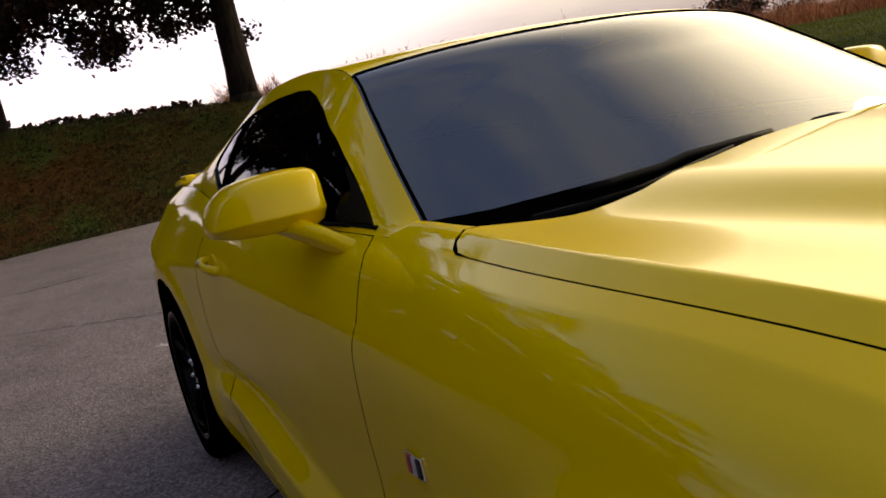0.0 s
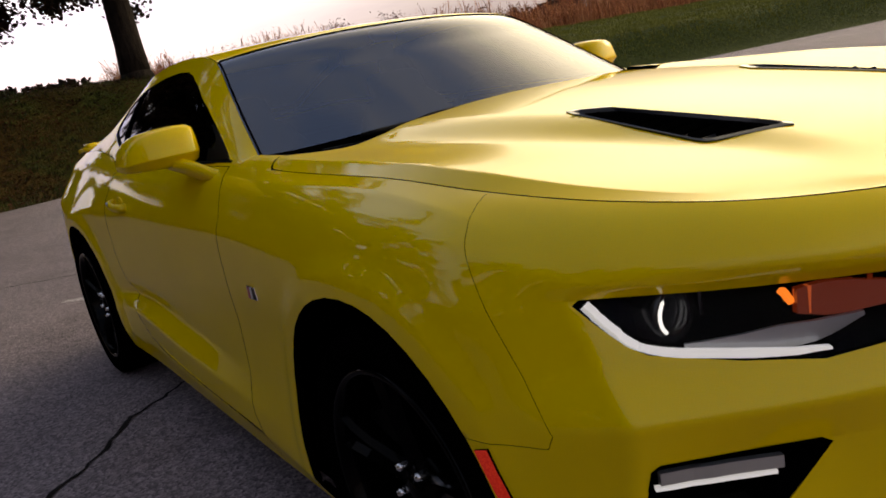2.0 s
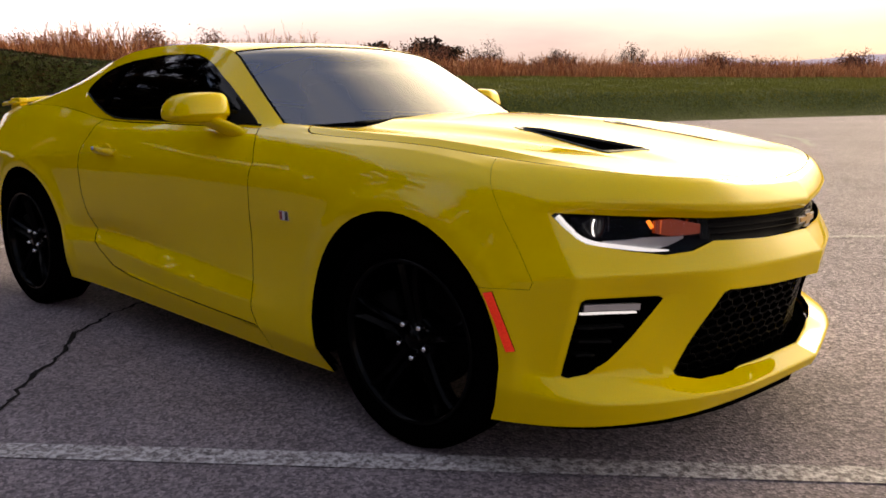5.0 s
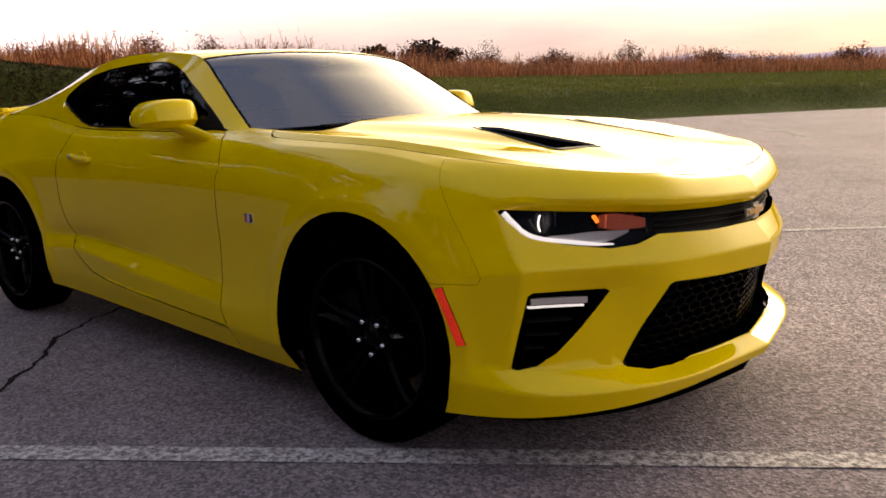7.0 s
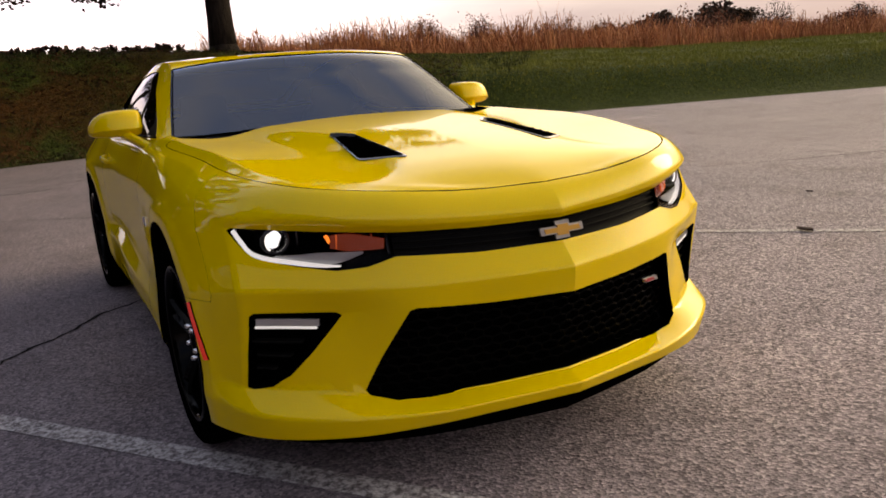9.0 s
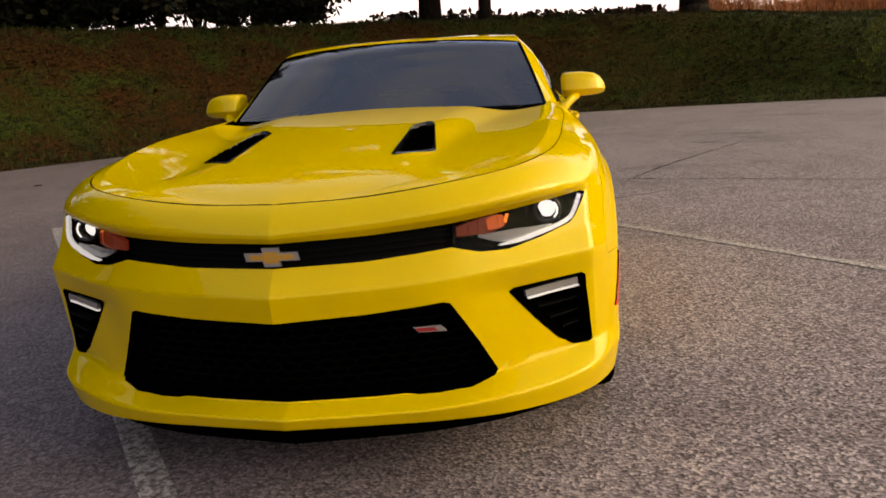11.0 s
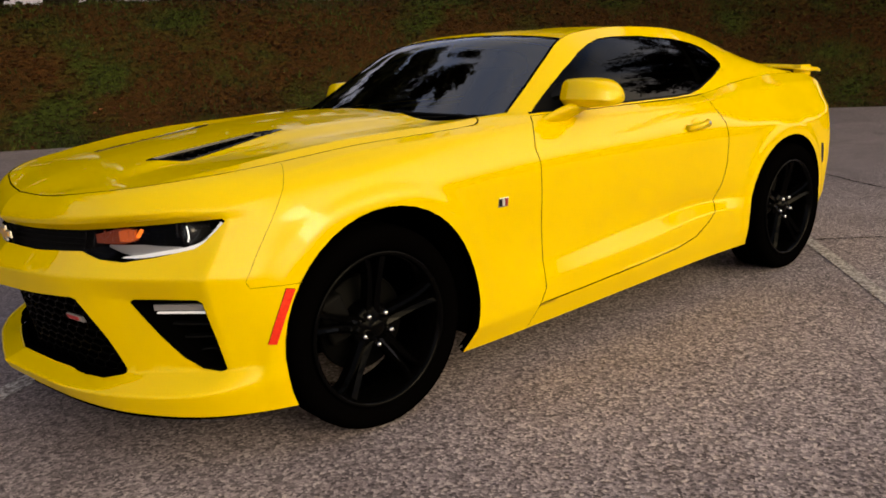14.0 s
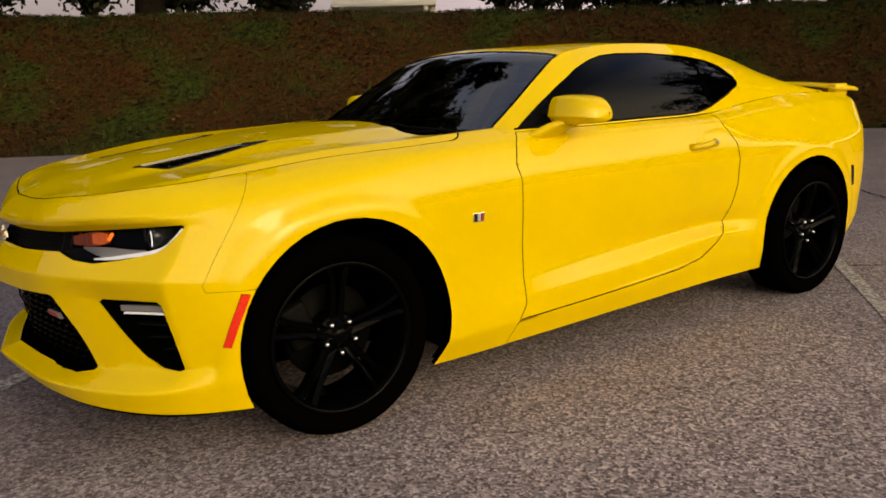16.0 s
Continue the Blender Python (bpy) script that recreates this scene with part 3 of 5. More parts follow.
REAR_MARKER = [(3.19, .665), (3.222, .660), (3.240, .555), (3.208, .550)]
car = thing("car", "glossy bright yellow two-door sports coupe parked on grey asphalt", "car")
TURN, PIVOT = radians(-0.4), Vector((-.40, .85, 0))      # the car stands a little askew on the lot
car.rotation_euler = (0, 0, TURN)
car.location = PIVOT - Matrix.Rotation(TURN, 3, "Z") @ PIVOT
KEEP_FRONT = lambda c: c.x < -0.38
SIDE = lambda c: c.x > -0.47 and c.y > 0.55


def build_skin():
    bm = grid_bm(skirt())
    bmesh.ops.recalc_face_normals(bm, faces=bm.faces)
    if sum((f.normal.y for f in bm.faces)) < 0:
        bmesh.ops.reverse_faces(bm, faces=bm.faces)
    for cx, cz, r in ARCHES:
        bmesh.ops.delete(bm, geom=carve(bm, ring(cx, cz, r), (0, 2), lambda c: c.y > 0.5), context="FACES")
    for poly in (SLIT, FOG, LOWER):
        bmesh.ops.delete(bm, geom=carve(bm, poly, (1, 2), KEEP_FRONT), context="FACES")
    lay = bm.faces.layers.int.new("panel")
    bm.faces.ensure_lookup_table()
    for number, poly, where in ((1, FENDER, SIDE), (2, DOOR, SIDE), (3, MARKER, SIDE), (5, REAR_MARKER, SIDE)):
        lay = bm.faces.layers.int["panel"]
        for f in carve(bm, poly, (0, 2), where):
            f[lay] = number
    lay = bm.faces.layers.int["panel"]
    for f in bm.faces:
        if f[lay] == 0 and f.calc_center_median().x > 0.3:
            f[lay] = 4
    return bm


EDGE = spline(LINES[0], ALONG)
HOOD_TOP = [(-.84, .816), (-.815, .829), (-.76, .852), (-.70, .873), (-.60, .898), (-.44, .926), (-.20, .960), (.0, .984), (.30, 1.007), (.58, 1.018), (.80, 1.022)]
DOME = [(-.82, .37), (-.60, .315), (-.445, .278), (-.2, .29), (0, .32), (.5, .38)]     # half width of the raised middle
hx_dense = spline(HOOD_TOP, 8)
HOOD_X, HOOD_Z = hx_dense[:, 0], hx_dense[:, 1]
FRONT_EDGE = EDGE[EDGE[:, 0] < 0.9]


def through_knots(knots, y):
    """Smooth curve through (place, height) pairs that never overshoots them."""
    k = max(0, min(len(knots) - 2, sum(1 for p in knots[1:-1] if y > p[0])))
    h = [max(q[0] - p[0], 1e-5) for p, q in zip(knots, knots[1:])]
    d = [(q[1] - p[1]) / g for p, q, g in zip(knots, knots[1:], h)]
    m = [d[0] * .3] + [2 * a * b / (a + b) if a * b > 0 else 0.0 for a, b in zip(d, d[1:])] + [d[-1]]
    t = min(1.0, max(0.0, (y - knots[k][0]) / h[k]))
    e = t * t * (3 - 2 * t)
    return knots[k][1] * (1 - e) + knots[k + 1][1] * e + h[k] * t * (1 - t) * ((1 - t) * m[k] - t * m[k + 1])


def hood_side(x):
    """Half width of the hood at its shut line, and of the crest inside it."""
    yb = max(float(np.interp(x, FRONT_EDGE[:, 0], FRONT_EDGE[:, 1])), .05)
    return yb, max(yb - .042, .92 * yb)


def hood_height(x, y):
    zb = float(np.interp(x, FRONT_EDGE[:, 0], FRONT_EDGE[:, 2]))
    zc = float(np.interp(x, HOOD_X, HOOD_Z))
    yb, ye = hood_side(x)
    yd = min(lookup(x, DOME), .62 * yb)
    yv = min(yd + lookup(x, [(-.5, .12), (.5, .22)]), .84 * yb)
    lip = .020 * min(1.0, max(0.0, (x + .60) / .40))
    if y > ye:          # bevel between the crest and the shut line
        return zb + lip * (yb - min(y, yb)) / (yb - ye) - max(0.0, y - yb) * .12
    valley = zb + (zc - zb) * lookup(x, [(-.82, .45), (-.55, .12), (0, .16), (.5, .22)])
    return through_knots([(0, zc), (yd, zc - .007 * min(1, yb / .4)), (yv, valley), (ye, zb + lip)], y)


def add_corner(bm):
    """Carries the fender inwards behind the hood's rear corner, up to the foot of the windshield."""
    outer = [p for p in EDGE if .535 < p[0] < .815]
    inner = spline([(.540, .797), (.568, .7925), (.598, .775), (.618, .747), (.6235, .7155), (.70, .735), (.782, .730), (.812, .780)], 4)
    n = len(outer)
    at = np.linspace(0, len(inner) - 1, n)
    rows = []
    for p, k in zip(outer, at):
        q = [float(np.interp(k, range(len(inner)), inner[:, i])) for i in (0, 1)]
        row = [bm.verts.new(p)]
        for t in np.linspace(0, 1, 6)[1:]:
            x, y = p[0] * (1 - t) + q[0] * t, p[1] * (1 - t) + q[1] * t
            row.append(bm.verts.new((x, y, hood_height(x, y))))
        rows.append(row)
    for a, b in zip(rows, rows[1:]):
        for i in range(5):
            f = bm.faces.new((a[i], a[i + 1], b[i + 1], b[i]))
            f.normal_update()
            if f.normal.z < 0:
                f.normal_flip()
    bmesh.ops.remove_doubles(bm, verts=bm.verts, dist=.0008)
    return bm


skin = build_skin()
bumper = part("front_bumper", whole(hem(only(skin, "panel", 0), 0.0005, 0.020), True), PAINT, car, "yellow front bumper with a pointed chin spoiler")
for side in (1, -1):
    for number, name in ((1, "fender"), (4, "rear_quarter_panel")):
        p = only(skin, "panel", number)
        p = hem(add_corner(p) if number == 1 else p, 0.0006 if number == 1 else 0.0020, 0.018)
        part(name, p if side > 0 else flipped(p), PAINT, car)
    p = hem(only(skin, "panel", 2), 0.0036, 0.016)
    door = part("door", p if side > 0 else flipped(p), PAINT, car)
    p = only(skin, "panel", 3)
    p.normal_update()
    for v in p.verts:
        v.co += v.normal * 0.004
    p = hem(p, 0.0, 0.012)
    q = hem(only(skin, "panel", 5), 0.001, 0.012)
    part("side_marker", q if side > 0 else flipped(q), SMOKE, car, "dark smoked reflector lens")
    part("side_marker", p if side > 0 else flipped(p), RED, car, "red reflector lens")
    # door handle: a flat bar over a cupped recess
    hx, hy, hz = 1.915, 0.872, 0.862
    grip = tube_bm([(hx - .085, hy - .004, hz - .004), (hx - .07, hy + .028, hz - .002), (hx, hy + .040, hz + .002), (hx + .07, hy + .032, hz + .006), (hx + .088, hy - .002, hz + .008)], .013, 8)
    bmesh.ops.scale(grip, vec=(1, 0.75, 1.25), space=Matrix.Translation((-hx, -hy, -hz)), verts=grip.verts)
    part("door_handle", grip if side > 0 else flipped(grip), PAINT, door)
    cup = bmesh.new()
    bmesh.ops.create_uvsphere(cup, u_segments=16, v_segments=8, radius=1.0, matrix=Matrix.Translation((hx - .005, hy - .004, hz - .004)) @ Matrix.Diagonal((.046, .007, .040, 1)))
    part("handle_recess", cup if side > 0 else flipped(cup), PAINT, door, "round cup behind the handle")
    lock = lathe_bm([(0.0, .0), (.008, .0), (.008, -.006)], 16)
    bmesh.ops.translate(lock, vec=(hx + .062, hy + .034, hz + .012), verts=lock.verts)
    part("lock_cylinder", lock if side > 0 else flipped(lock), SILVER, door)
skin.free()

# added black shell behind the skin, the shade seen in gaps and openings
shell = grid_bm(skirt(0.035))
for v in shell.verts:
    if v.co.x < -0.45 and v.co.z < 0.80:
        v.co.x += 0.05
for cx, cz, r in ARCHES:
    bmesh.ops.delete(shell, geom=carve(shell, ring(cx, cz, r), (0, 2), lambda c: c.y > 0.5), context="FACES")
part("inner_shell", whole(shell), VOID, car)
# added black strip under the chin, standing in for the shadow there
chin_shade_line = skirt(0.055)[-1]
chin_shade_line = [p for p in chin_shade_line if p[0] < -.36]
chin_strip = grid_bm([[(p[0], p[1], p[2] + .01) for p in chin_shade_line], [(p[0] + .015, p[1] * .985, .158) for p in chin_shade_line]])
part("chin_shade_strip", whole(chin_strip), VOID, car, "added black strip standing in for the shadow under the chin")
floor_pan = prism_bm([(-.70, .50), (-.70, -.50), (-.42, -.80), (-.42, -.62), (.44, -.62), (.44, -.86), (2.36, -.86), (2.36, -.62), (3.20, -.62), (3.20, -.82), (3.60, -.60), (3.60, .60), (3.20, .82), (3.20, .62), (2.36, .62), (2.36, .86), (.44, .86), (.44, .62), (-.42, .62), (-.42, .80)], .03, lambda u, v, w: (u, v, .205 + w))
part("underbody", floor_pan, VOID, car, smooth=False)
for cx, cz, r in ARCHES:
    for side in (1, -1):
        arc = []
        for k in range(29):
            a = radians(-20 + 222 * k / 28)
            arc.append([(cx + (r + .012) * math.cos(a), side * y, max(.19, cz + (r + .012) * math.sin(a))) for y in (.862, .60)])
        liner = grid_bm(arc)
        bmesh.ops.solidify(liner, geom=liner.faces, thickness=0.004)
        part("wheel_arch_liner", liner, VOID, car)
        wall = prism_bm(ring(cx, cz, r + .01, 28), .01, lambda u, v, w, side=side: (u, side * (.60 + w), max(v, .20)))
        part("wheel_arch_wall", wall, VOID, car)

# hood: a dome between two creases, shut line all round
def set_heights(bm, drop=0.0):
    for v in bm.verts:
        v.co.z = hood_height(v.co.x, v.co.y) - drop
    return bm


def hood_grid(x0, x1, y1, step, drop=0.0):
    xs = np.arange(x0, x1 + step / 2, step)
    ys = np.linspace(0, y1, int(y1 / step) + 1)
    return grid_bm([[(x, y, hood_height(x, y) - drop) for y in ys] for x in xs])


front_edge = []
for p in EDGE:          # close points round the nose, wider ones along the straight sides
    if p[0] < .535 and (not front_edge or p[0] < -.40 or math.hypot(p[0] - front_edge[-1][0], p[1] - front_edge[-1][1]) > .05):
        front_edge.append((float(p[0]), float(p[1])))
HOOD = [(front_edge[0][0], -.02)] + front_edge + [(.566, .790), (.595, .773), (.615, .745), (.621, .715), (.588, .65), (.545, .57), (.520, .48), (.530, .33), (.575, .17), (.595, -.02)]
VENT = [(-.466, .272), (-.456, .262), (-.40, .262), (-.05, .262), (.012, .300), (.018, .318), (-.02, .334), (-.352, .380), (-.372, .380), (-.385, .372)]
hood_bm = hood_grid(-.84, .70, .84, .014)
for off in (-.004, .004):       # edges along the crest, so that it stays crisp
    crest = [(x, hood_side(x)[1] + off) for x in np.arange(-.60, .64, .04)]
    carve(hood_bm, crest + [(.64, .9), (-.60, .9)], (0, 1), lambda c: .45 < c.y < .79)
hood_in = set(carve(hood_bm, HOOD, (0, 1)))
bmesh.ops.delete(hood_bm, geom=[f for f in hood_bm.faces if f not in hood_in], context="FACES")
bmesh.ops.delete(hood_bm, geom=carve(hood_bm, VENT, (0, 1)), context="FACES")
bmesh.ops.recalc_face_normals(hood_bm, faces=hood_bm.faces)
if sum(f.normal.z for f in hood_bm.faces) < 0:
    bmesh.ops.reverse_faces(hood_bm, faces=hood_bm.faces)
rim_verts = {v for e in hood_bm.edges if e.is_boundary for v in e.verts if v.co.y > .002}
bmesh.ops.remove_doubles(hood_bm, verts=list(rim_verts), dist=.005)
set_heights(hood_bm)
rim_list = [v for v in hood_bm.verts if v.is_boundary and v.co.y > .002 and not (-.49 < v.co.x < .04 and .24 < v.co.y < .40)]      # no slivers along the rim
rim_at = np.array([v.co[:] for v in rim_list])
close = {}
for v in hood_bm.verts:
    if not v.is_boundary:
        d = np.linalg.norm(rim_at - np.array(v.co[:]), axis=1)
        if d.min() < .0075:
            close[v] = rim_list[int(d.argmin())]
bmesh.ops.weld_verts(hood_bm, targetmap=close)
hood = part("hood", whole(hem(hood_bm, lambda c: .0022 + .0026 * min(1.0, max(0.0, (-.30 - c.x) / .3)), 0.020)), PAINT, car, "yellow hood with a raised centre and two vents")
# black bars sunk along the hood's shut line stand in for the gap's shade
gap_shade_line = [(x, y, hood_height(x, y) - (.0075 if x > -.3 else .0125)) for x, y in front_edge + [(.566, .790), (.595, .773), (.615, .745), (.621, .715)]]
for side in (1, -1):
    part("hood_gap_shade", tube_bm([(x + .002, side * y, z) for x, y, z in gap_shade_line if x > -.31], .0045, 6), VOID, car)
    part("hood_gap_shade", tube_bm([(x + .003, side * y, z) for x, y, z in gap_shade_line if x < -.26], .0095, 8), VOID, car)
# added black sheet under the hood, keeps its gaps dark
under = hood_grid(-.80, .70, .80, .04, .045)
keep_in = set(carve(under, [(a * .97 + .02, b * .97) if b > 0 else (a + .03, b) for a, b in HOOD], (0, 1)))
bmesh.ops.delete(under, geom=[f for f in under.faces if f not in keep_in], context="FACES")
part("hood_backing", whole(under), VOID, car)

for side in (1, -1):
    # vent: raised black frame, sunken floor and slats
    n = len(VENT)
    cx, cy = sum(p[0] for p in VENT) / n, sum(p[1] for p in VENT) / n
    fr = bmesh.new()
    loops = []
    for grow, lift in ((1.03, -.004), (1.03, .003), (.95, .004), (.91, -.004), (.89, -.022)):
        pts = [(cx + (a - cx) * grow, cy + (b - cy) * grow) for a, b in VENT]
        loops.append([fr.verts.new((a, side * b, hood_height(a, b) + lift)) for a, b in pts])
    for a, b in zip(loops, loops[1:]):
        for i in range(n):
            fr.faces.new((a[i], a[(i + 1) % n], b[(i + 1) % n], b[i]))
    fr.faces.new(loops[-1])
    bmesh.ops.recalc_face_normals(fr, faces=fr.faces)
    vent = part("hood_vent", fr, BLACK_GLOSS, car, "gloss black hood vent with slats", smooth=False)
    for k in range(9):
        u = -.375 + k * .042
        w = .044 if k < 1 else .058 if k < 4 else .046
        yc = lookup(u, [(-.40, .300), (-.33, .320), (-.10, .302), (0, .310)])
        slat = box_bm(.010, w * 1.7, .014, .002, Matrix.Translation((u, side * yc, hood_height(u, yc) - .010)) @ Matrix.Rotation(radians(35), 4, "Y"))
        part("slat", slat, VOID, vent, smooth=False)

# greenhouse: rail from the foot of the windshield over the roof to the tail, belt below it, centre line above
RAIL = [(.785, .728, .990), (.95, .688, 1.095), (1.10, .648, 1.192), (1.255, .606, 1.280), (1.50, .578, 1.322), (1.85, .562, 1.334), (2.20, .545, 1.318), (2.50, .528, 1.268), (2.80, .518, 1.190), (3.00, .520, 1.128), (3.22, .530, 1.062)]
BELT = [(.80, .785, .980), (.98, .788, .982), (1.20, .790, .985), (1.40, .790, .987), (1.60, .788, .990), (1.90, .780, .993), (2.15, .768, 1.004), (2.42, .742, 1.036), (2.75, .708, 1.060), (3.00, .692, 1.066), (3.22, .676, 1.063)]
TOP = [(.690, 0, 1.000), (.86, 0, 1.112), (1.02, 0, 1.214), (1.19, 0, 1.312), (1.46, 0, 1.344), (1.84, 0, 1.352), (2.20, 0, 1.334), (2.50, 0, 1.282), (2.80, 0, 1.206), (3.00, 0, 1.140), (3.25, 0, 1.058)]
rail, belt, top = (spline(k, 14) for k in (RAIL, BELT, TOP))


def side_glass_grid(inset=0.0):
    rows = []
    for t in np.linspace(0, 1, 13):
        p = belt * (1 - t) + rail * t
        p[:, 1] += 0.030 * np.sin(np.pi * t) * np.clip((belt[:, 0] - .8) / .5, 0.1, 1) - inset
        p[:, 2] += 0.012 * np.sin(np.pi * t) * np.clip((belt[:, 0] - .8) / .5, 0.1, 1)
        rows.append(p)
    return grid_bm(np.array(rows))


def glass_y(x, z):
    """Half width of the cabin side at this length and height."""
    by, bz, ry, rz = (float(np.interp(x, line[:, 0], line[:, k])) for line, k in ((belt, 1), (belt, 2), (rail, 1), (rail, 2)))
    t = min(1.0, max(0.0, (z - bz) / max(rz - bz, .01)))
    return by + (ry - by) * t + .030 * math.sin(math.pi * t) * min(1.0, max(.1, (x - .8) / .5))


def roof_grid(lift=0.0):
    rows = []
    for t in np.linspace(0, 1, 27):
        h = 1 - (1 - t) ** 2.2
        p = rail * (1 - h) + top * h
        p[:, 1] = rail[:, 1] * (1 - t)
        dip = 0.010 * np.exp(-((t - 0.78) / 0.18) ** 2) * np.clip((rail[:, 0] - 1.35) / .2, 0, 1) * np.clip((2.5 - rail[:, 0]) / .3, 0, 1)
        p[:, 2] += lift - dip
        rows.append(p)
    return grid_bm(np.array(rows))


DLO = [(.882, .991), (1.42, .999), (1.88, 1.003), (2.00, 1.009), (2.10, 1.028), (2.26, 1.078), (2.385, 1.122), (2.402, 1.140), (2.392, 1.166), (2.33, 1.222), (2.24, 1.250), (2.08, 1.272), (1.80, 1.288), (1.60, 1.287), (1.49, 1.278), (1.40, 1.257), (1.30, 1.222), (1.16, 1.152), (1.025, 1.076), (.905, 1.006)]
sg = outward(side_glass_grid(), 1)
opening = carve(sg, DLO, (0, 2))
bmesh.ops.delete(sg, geom=opening, context="FACES")
roof_bm = outward(roof_grid(), 2)
screen = [(.60, -.05), (.60, .95), (1.245, .616), (1.262, .590), (1.222, .30), (1.202, -.05)]
rear_screen = [(2.42, -.05), (2.42, .40), (2.55, .455), (3.02, .47), (3.10, .44), (3.13, -.05)]
lay = roof_bm.faces.layers.int.new("panel")
for number, poly in ((1, screen), (2, rear_screen)):
    for f in carve(roof_bm, poly, (0, 1)):
        f[roof_bm.faces.layers.int["panel"]] = number
part("roof", whole(hem(only(roof_bm, "panel", 0), 0.001, 0.012)), PAINT, car, "yellow roof")
ws = only(roof_bm, "panel", 1)
for v in ws.verts:
    v.co.z -= 0.004
wind = part("windshield", whole(ws), WINDSHIELD, car, "raked windshield of dark glass")
rs = only(roof_bm, "panel", 2)
for v in rs.verts:
    v.co.z -= 0.005
part("rear_window", whole(rs), TINTED, car, "dark rear window")
# black ceramic border round the windshield
edge_pts = []
for p in rail[:43]:
    edge_pts.append([(p[0] - .004, p[1] - .004, p[2] - .001), (p[0] - .004, p[1] - .010, p[2] - .001)])
for side in (1, -1):
    strip = grid_bm([[(a, side * b, c) for a, b, c in r] for r in edge_pts])
    bmesh.ops.solidify(strip, geom=strip.faces, thickness=0.002)
    part("windshield_border", strip, VOID, car)
for side in (1, -1):
    pane = side_glass_grid(.006)
    outward(pane, 1)
    keep_in = set(carve(pane, [(a, b) for a, b in DLO], (0, 2)))
    bmesh.ops.delete(pane, geom=[f for f in pane.faces if f not in keep_in], context="FACES")
    part("pillar_panel", hem(sg.copy(), .001, .014) if side > 0 else flipped(hem(sg.copy(), .001, .014)), PAINT, car)
    part("side_window", pane if side > 0 else flipped(pane), TINTED, car, "dark tinted side window")
    pillar = []
    for t in np.linspace(.14, .78, 8):
        x = 2.13 - .04 * t
        i = int(np.argmin(abs(belt[:, 0] - x)))
        p = belt[i] * (1 - t) + rail[i] * t
        yb = p[1] + .030 * math.sin(math.pi * t) - .004
        pillar.append([(x - .022, side * yb, p[2] + .012 * math.sin(math.pi * t)), (x + .022, side * yb, p[2] + .012 * math.sin(math.pi * t))])
    pb = grid_bm(pillar)
    bmesh.ops.solidify(pb, geom=pb.faces, thickness=0.006)
    part("window_divider", pb, VOID, car)
    lower_edge = [(.87, .992), (1.1, .994), (1.42, .999), (1.88, 1.003), (2.00, 1.009), (2.10, 1.028), (2.26, 1.078), (2.385, 1.122)]
    trim = tube_bm([(a, side * (glass_y(a, c) + .001), c) for a, c in lower_edge], .005, 6)
    part("window_seal", trim, BLACK, car)
sg.free()
roof_bm.free()

# cowl, wipers
cowl = grid_bm([[(x, y, z) for y in np.linspace(-.74, .74, 25)] for x, z in ((.52, .950), (.62, .962), (.70, .985), (.79, .992))])
outward(cowl, 2)
part("cowl", cowl, VOID, car, "matt black cowl panel")


def on_screen(x, y):
    t = 1 - abs(y) / float(np.interp(x, rail[:, 0], rail[:, 1]))
    h = 1 - (1 - t) ** 2.2
    i = np.argmin(abs((rail[:43, 0] * (1 - h) + top[:43, 0] * h) - x))
    return float(rail[i, 2] * (1 - h) + top[i, 2] * h)


for base_y, tip_y in ((.62, -.02), (.02, -.62)):
    arm = tube_bm([(.620, base_y, .975), (.650, base_y * .6 + tip_y * .4, on_screen(.70, base_y * .6 + tip_y * .4) - .026), (.680, base_y * .2 + tip_y * .8, on_screen(.70, base_y * .2 + tip_y * .8) - .012)], .010, 8, taper=.004)
    w = part("wiper", arm, BLACK, car, "black wiper resting on the windshield foot")
    ys = np.linspace(base_y * .75 + tip_y * .25, tip_y, 9)
    blade = tube_bm([(.690 + .008 * k / 8, y, on_screen(.702 + .006 * k / 8, y) - .008) for k, y in enumerate(ys)], .009, 6)
    part("wiper_blade", blade, BLACK, w)

# boot lid and spoiler
lid = []
for x, zc in ((3.14, 1.070), (3.25, 1.058), (3.40, 1.050), (3.55, 1.046), (3.69, 1.045)):
    yb = float(np.interp(x, EDGE[-60:, 0], EDGE[-60:, 1])) if x < 3.58 else .56
    lid.append([(x, yb * t, zc + .004 * math.cos(t * 1.5)) for t in np.linspace(0, 1, 9)])
boot = outward(grid_bm(lid), 2)
part("boot_lid", whole(hem(boot, .002, .015)), PAINT, car)
wing_pts = []
for t in np.linspace(-1, 1, 25):
    y = .640 * t
    end = abs(t) ** 6
    zz = 1.108 - .012 * t * t - .020 * end
    row = []
    for u, w in ((0, 0), (.10, .012), (.20, .006), (.235, -.004), (.235, -.020), (.18, -.016), (.10, -.012), (0, -.010)):
        row.append((3.42 + u + .02 * (1 - abs(t)), y, zz + w))
    wing_pts.append(row + [row[0]])
wing = outward(grid_bm(wing_pts), 2)
bmesh.ops.holes_fill(wing, edges=[e for e in wing.edges if e.is_boundary], sides=12)
spoiler = part("spoiler", wing, PAINT, car, "yellow rear spoiler blade")
for y in (-.60, -.2, .2, .60):
    part("spoiler_post", box_bm(.13, .05, .07, .01, Matrix.Translation((3.50, y, 1.070))), PAINT, spoiler)

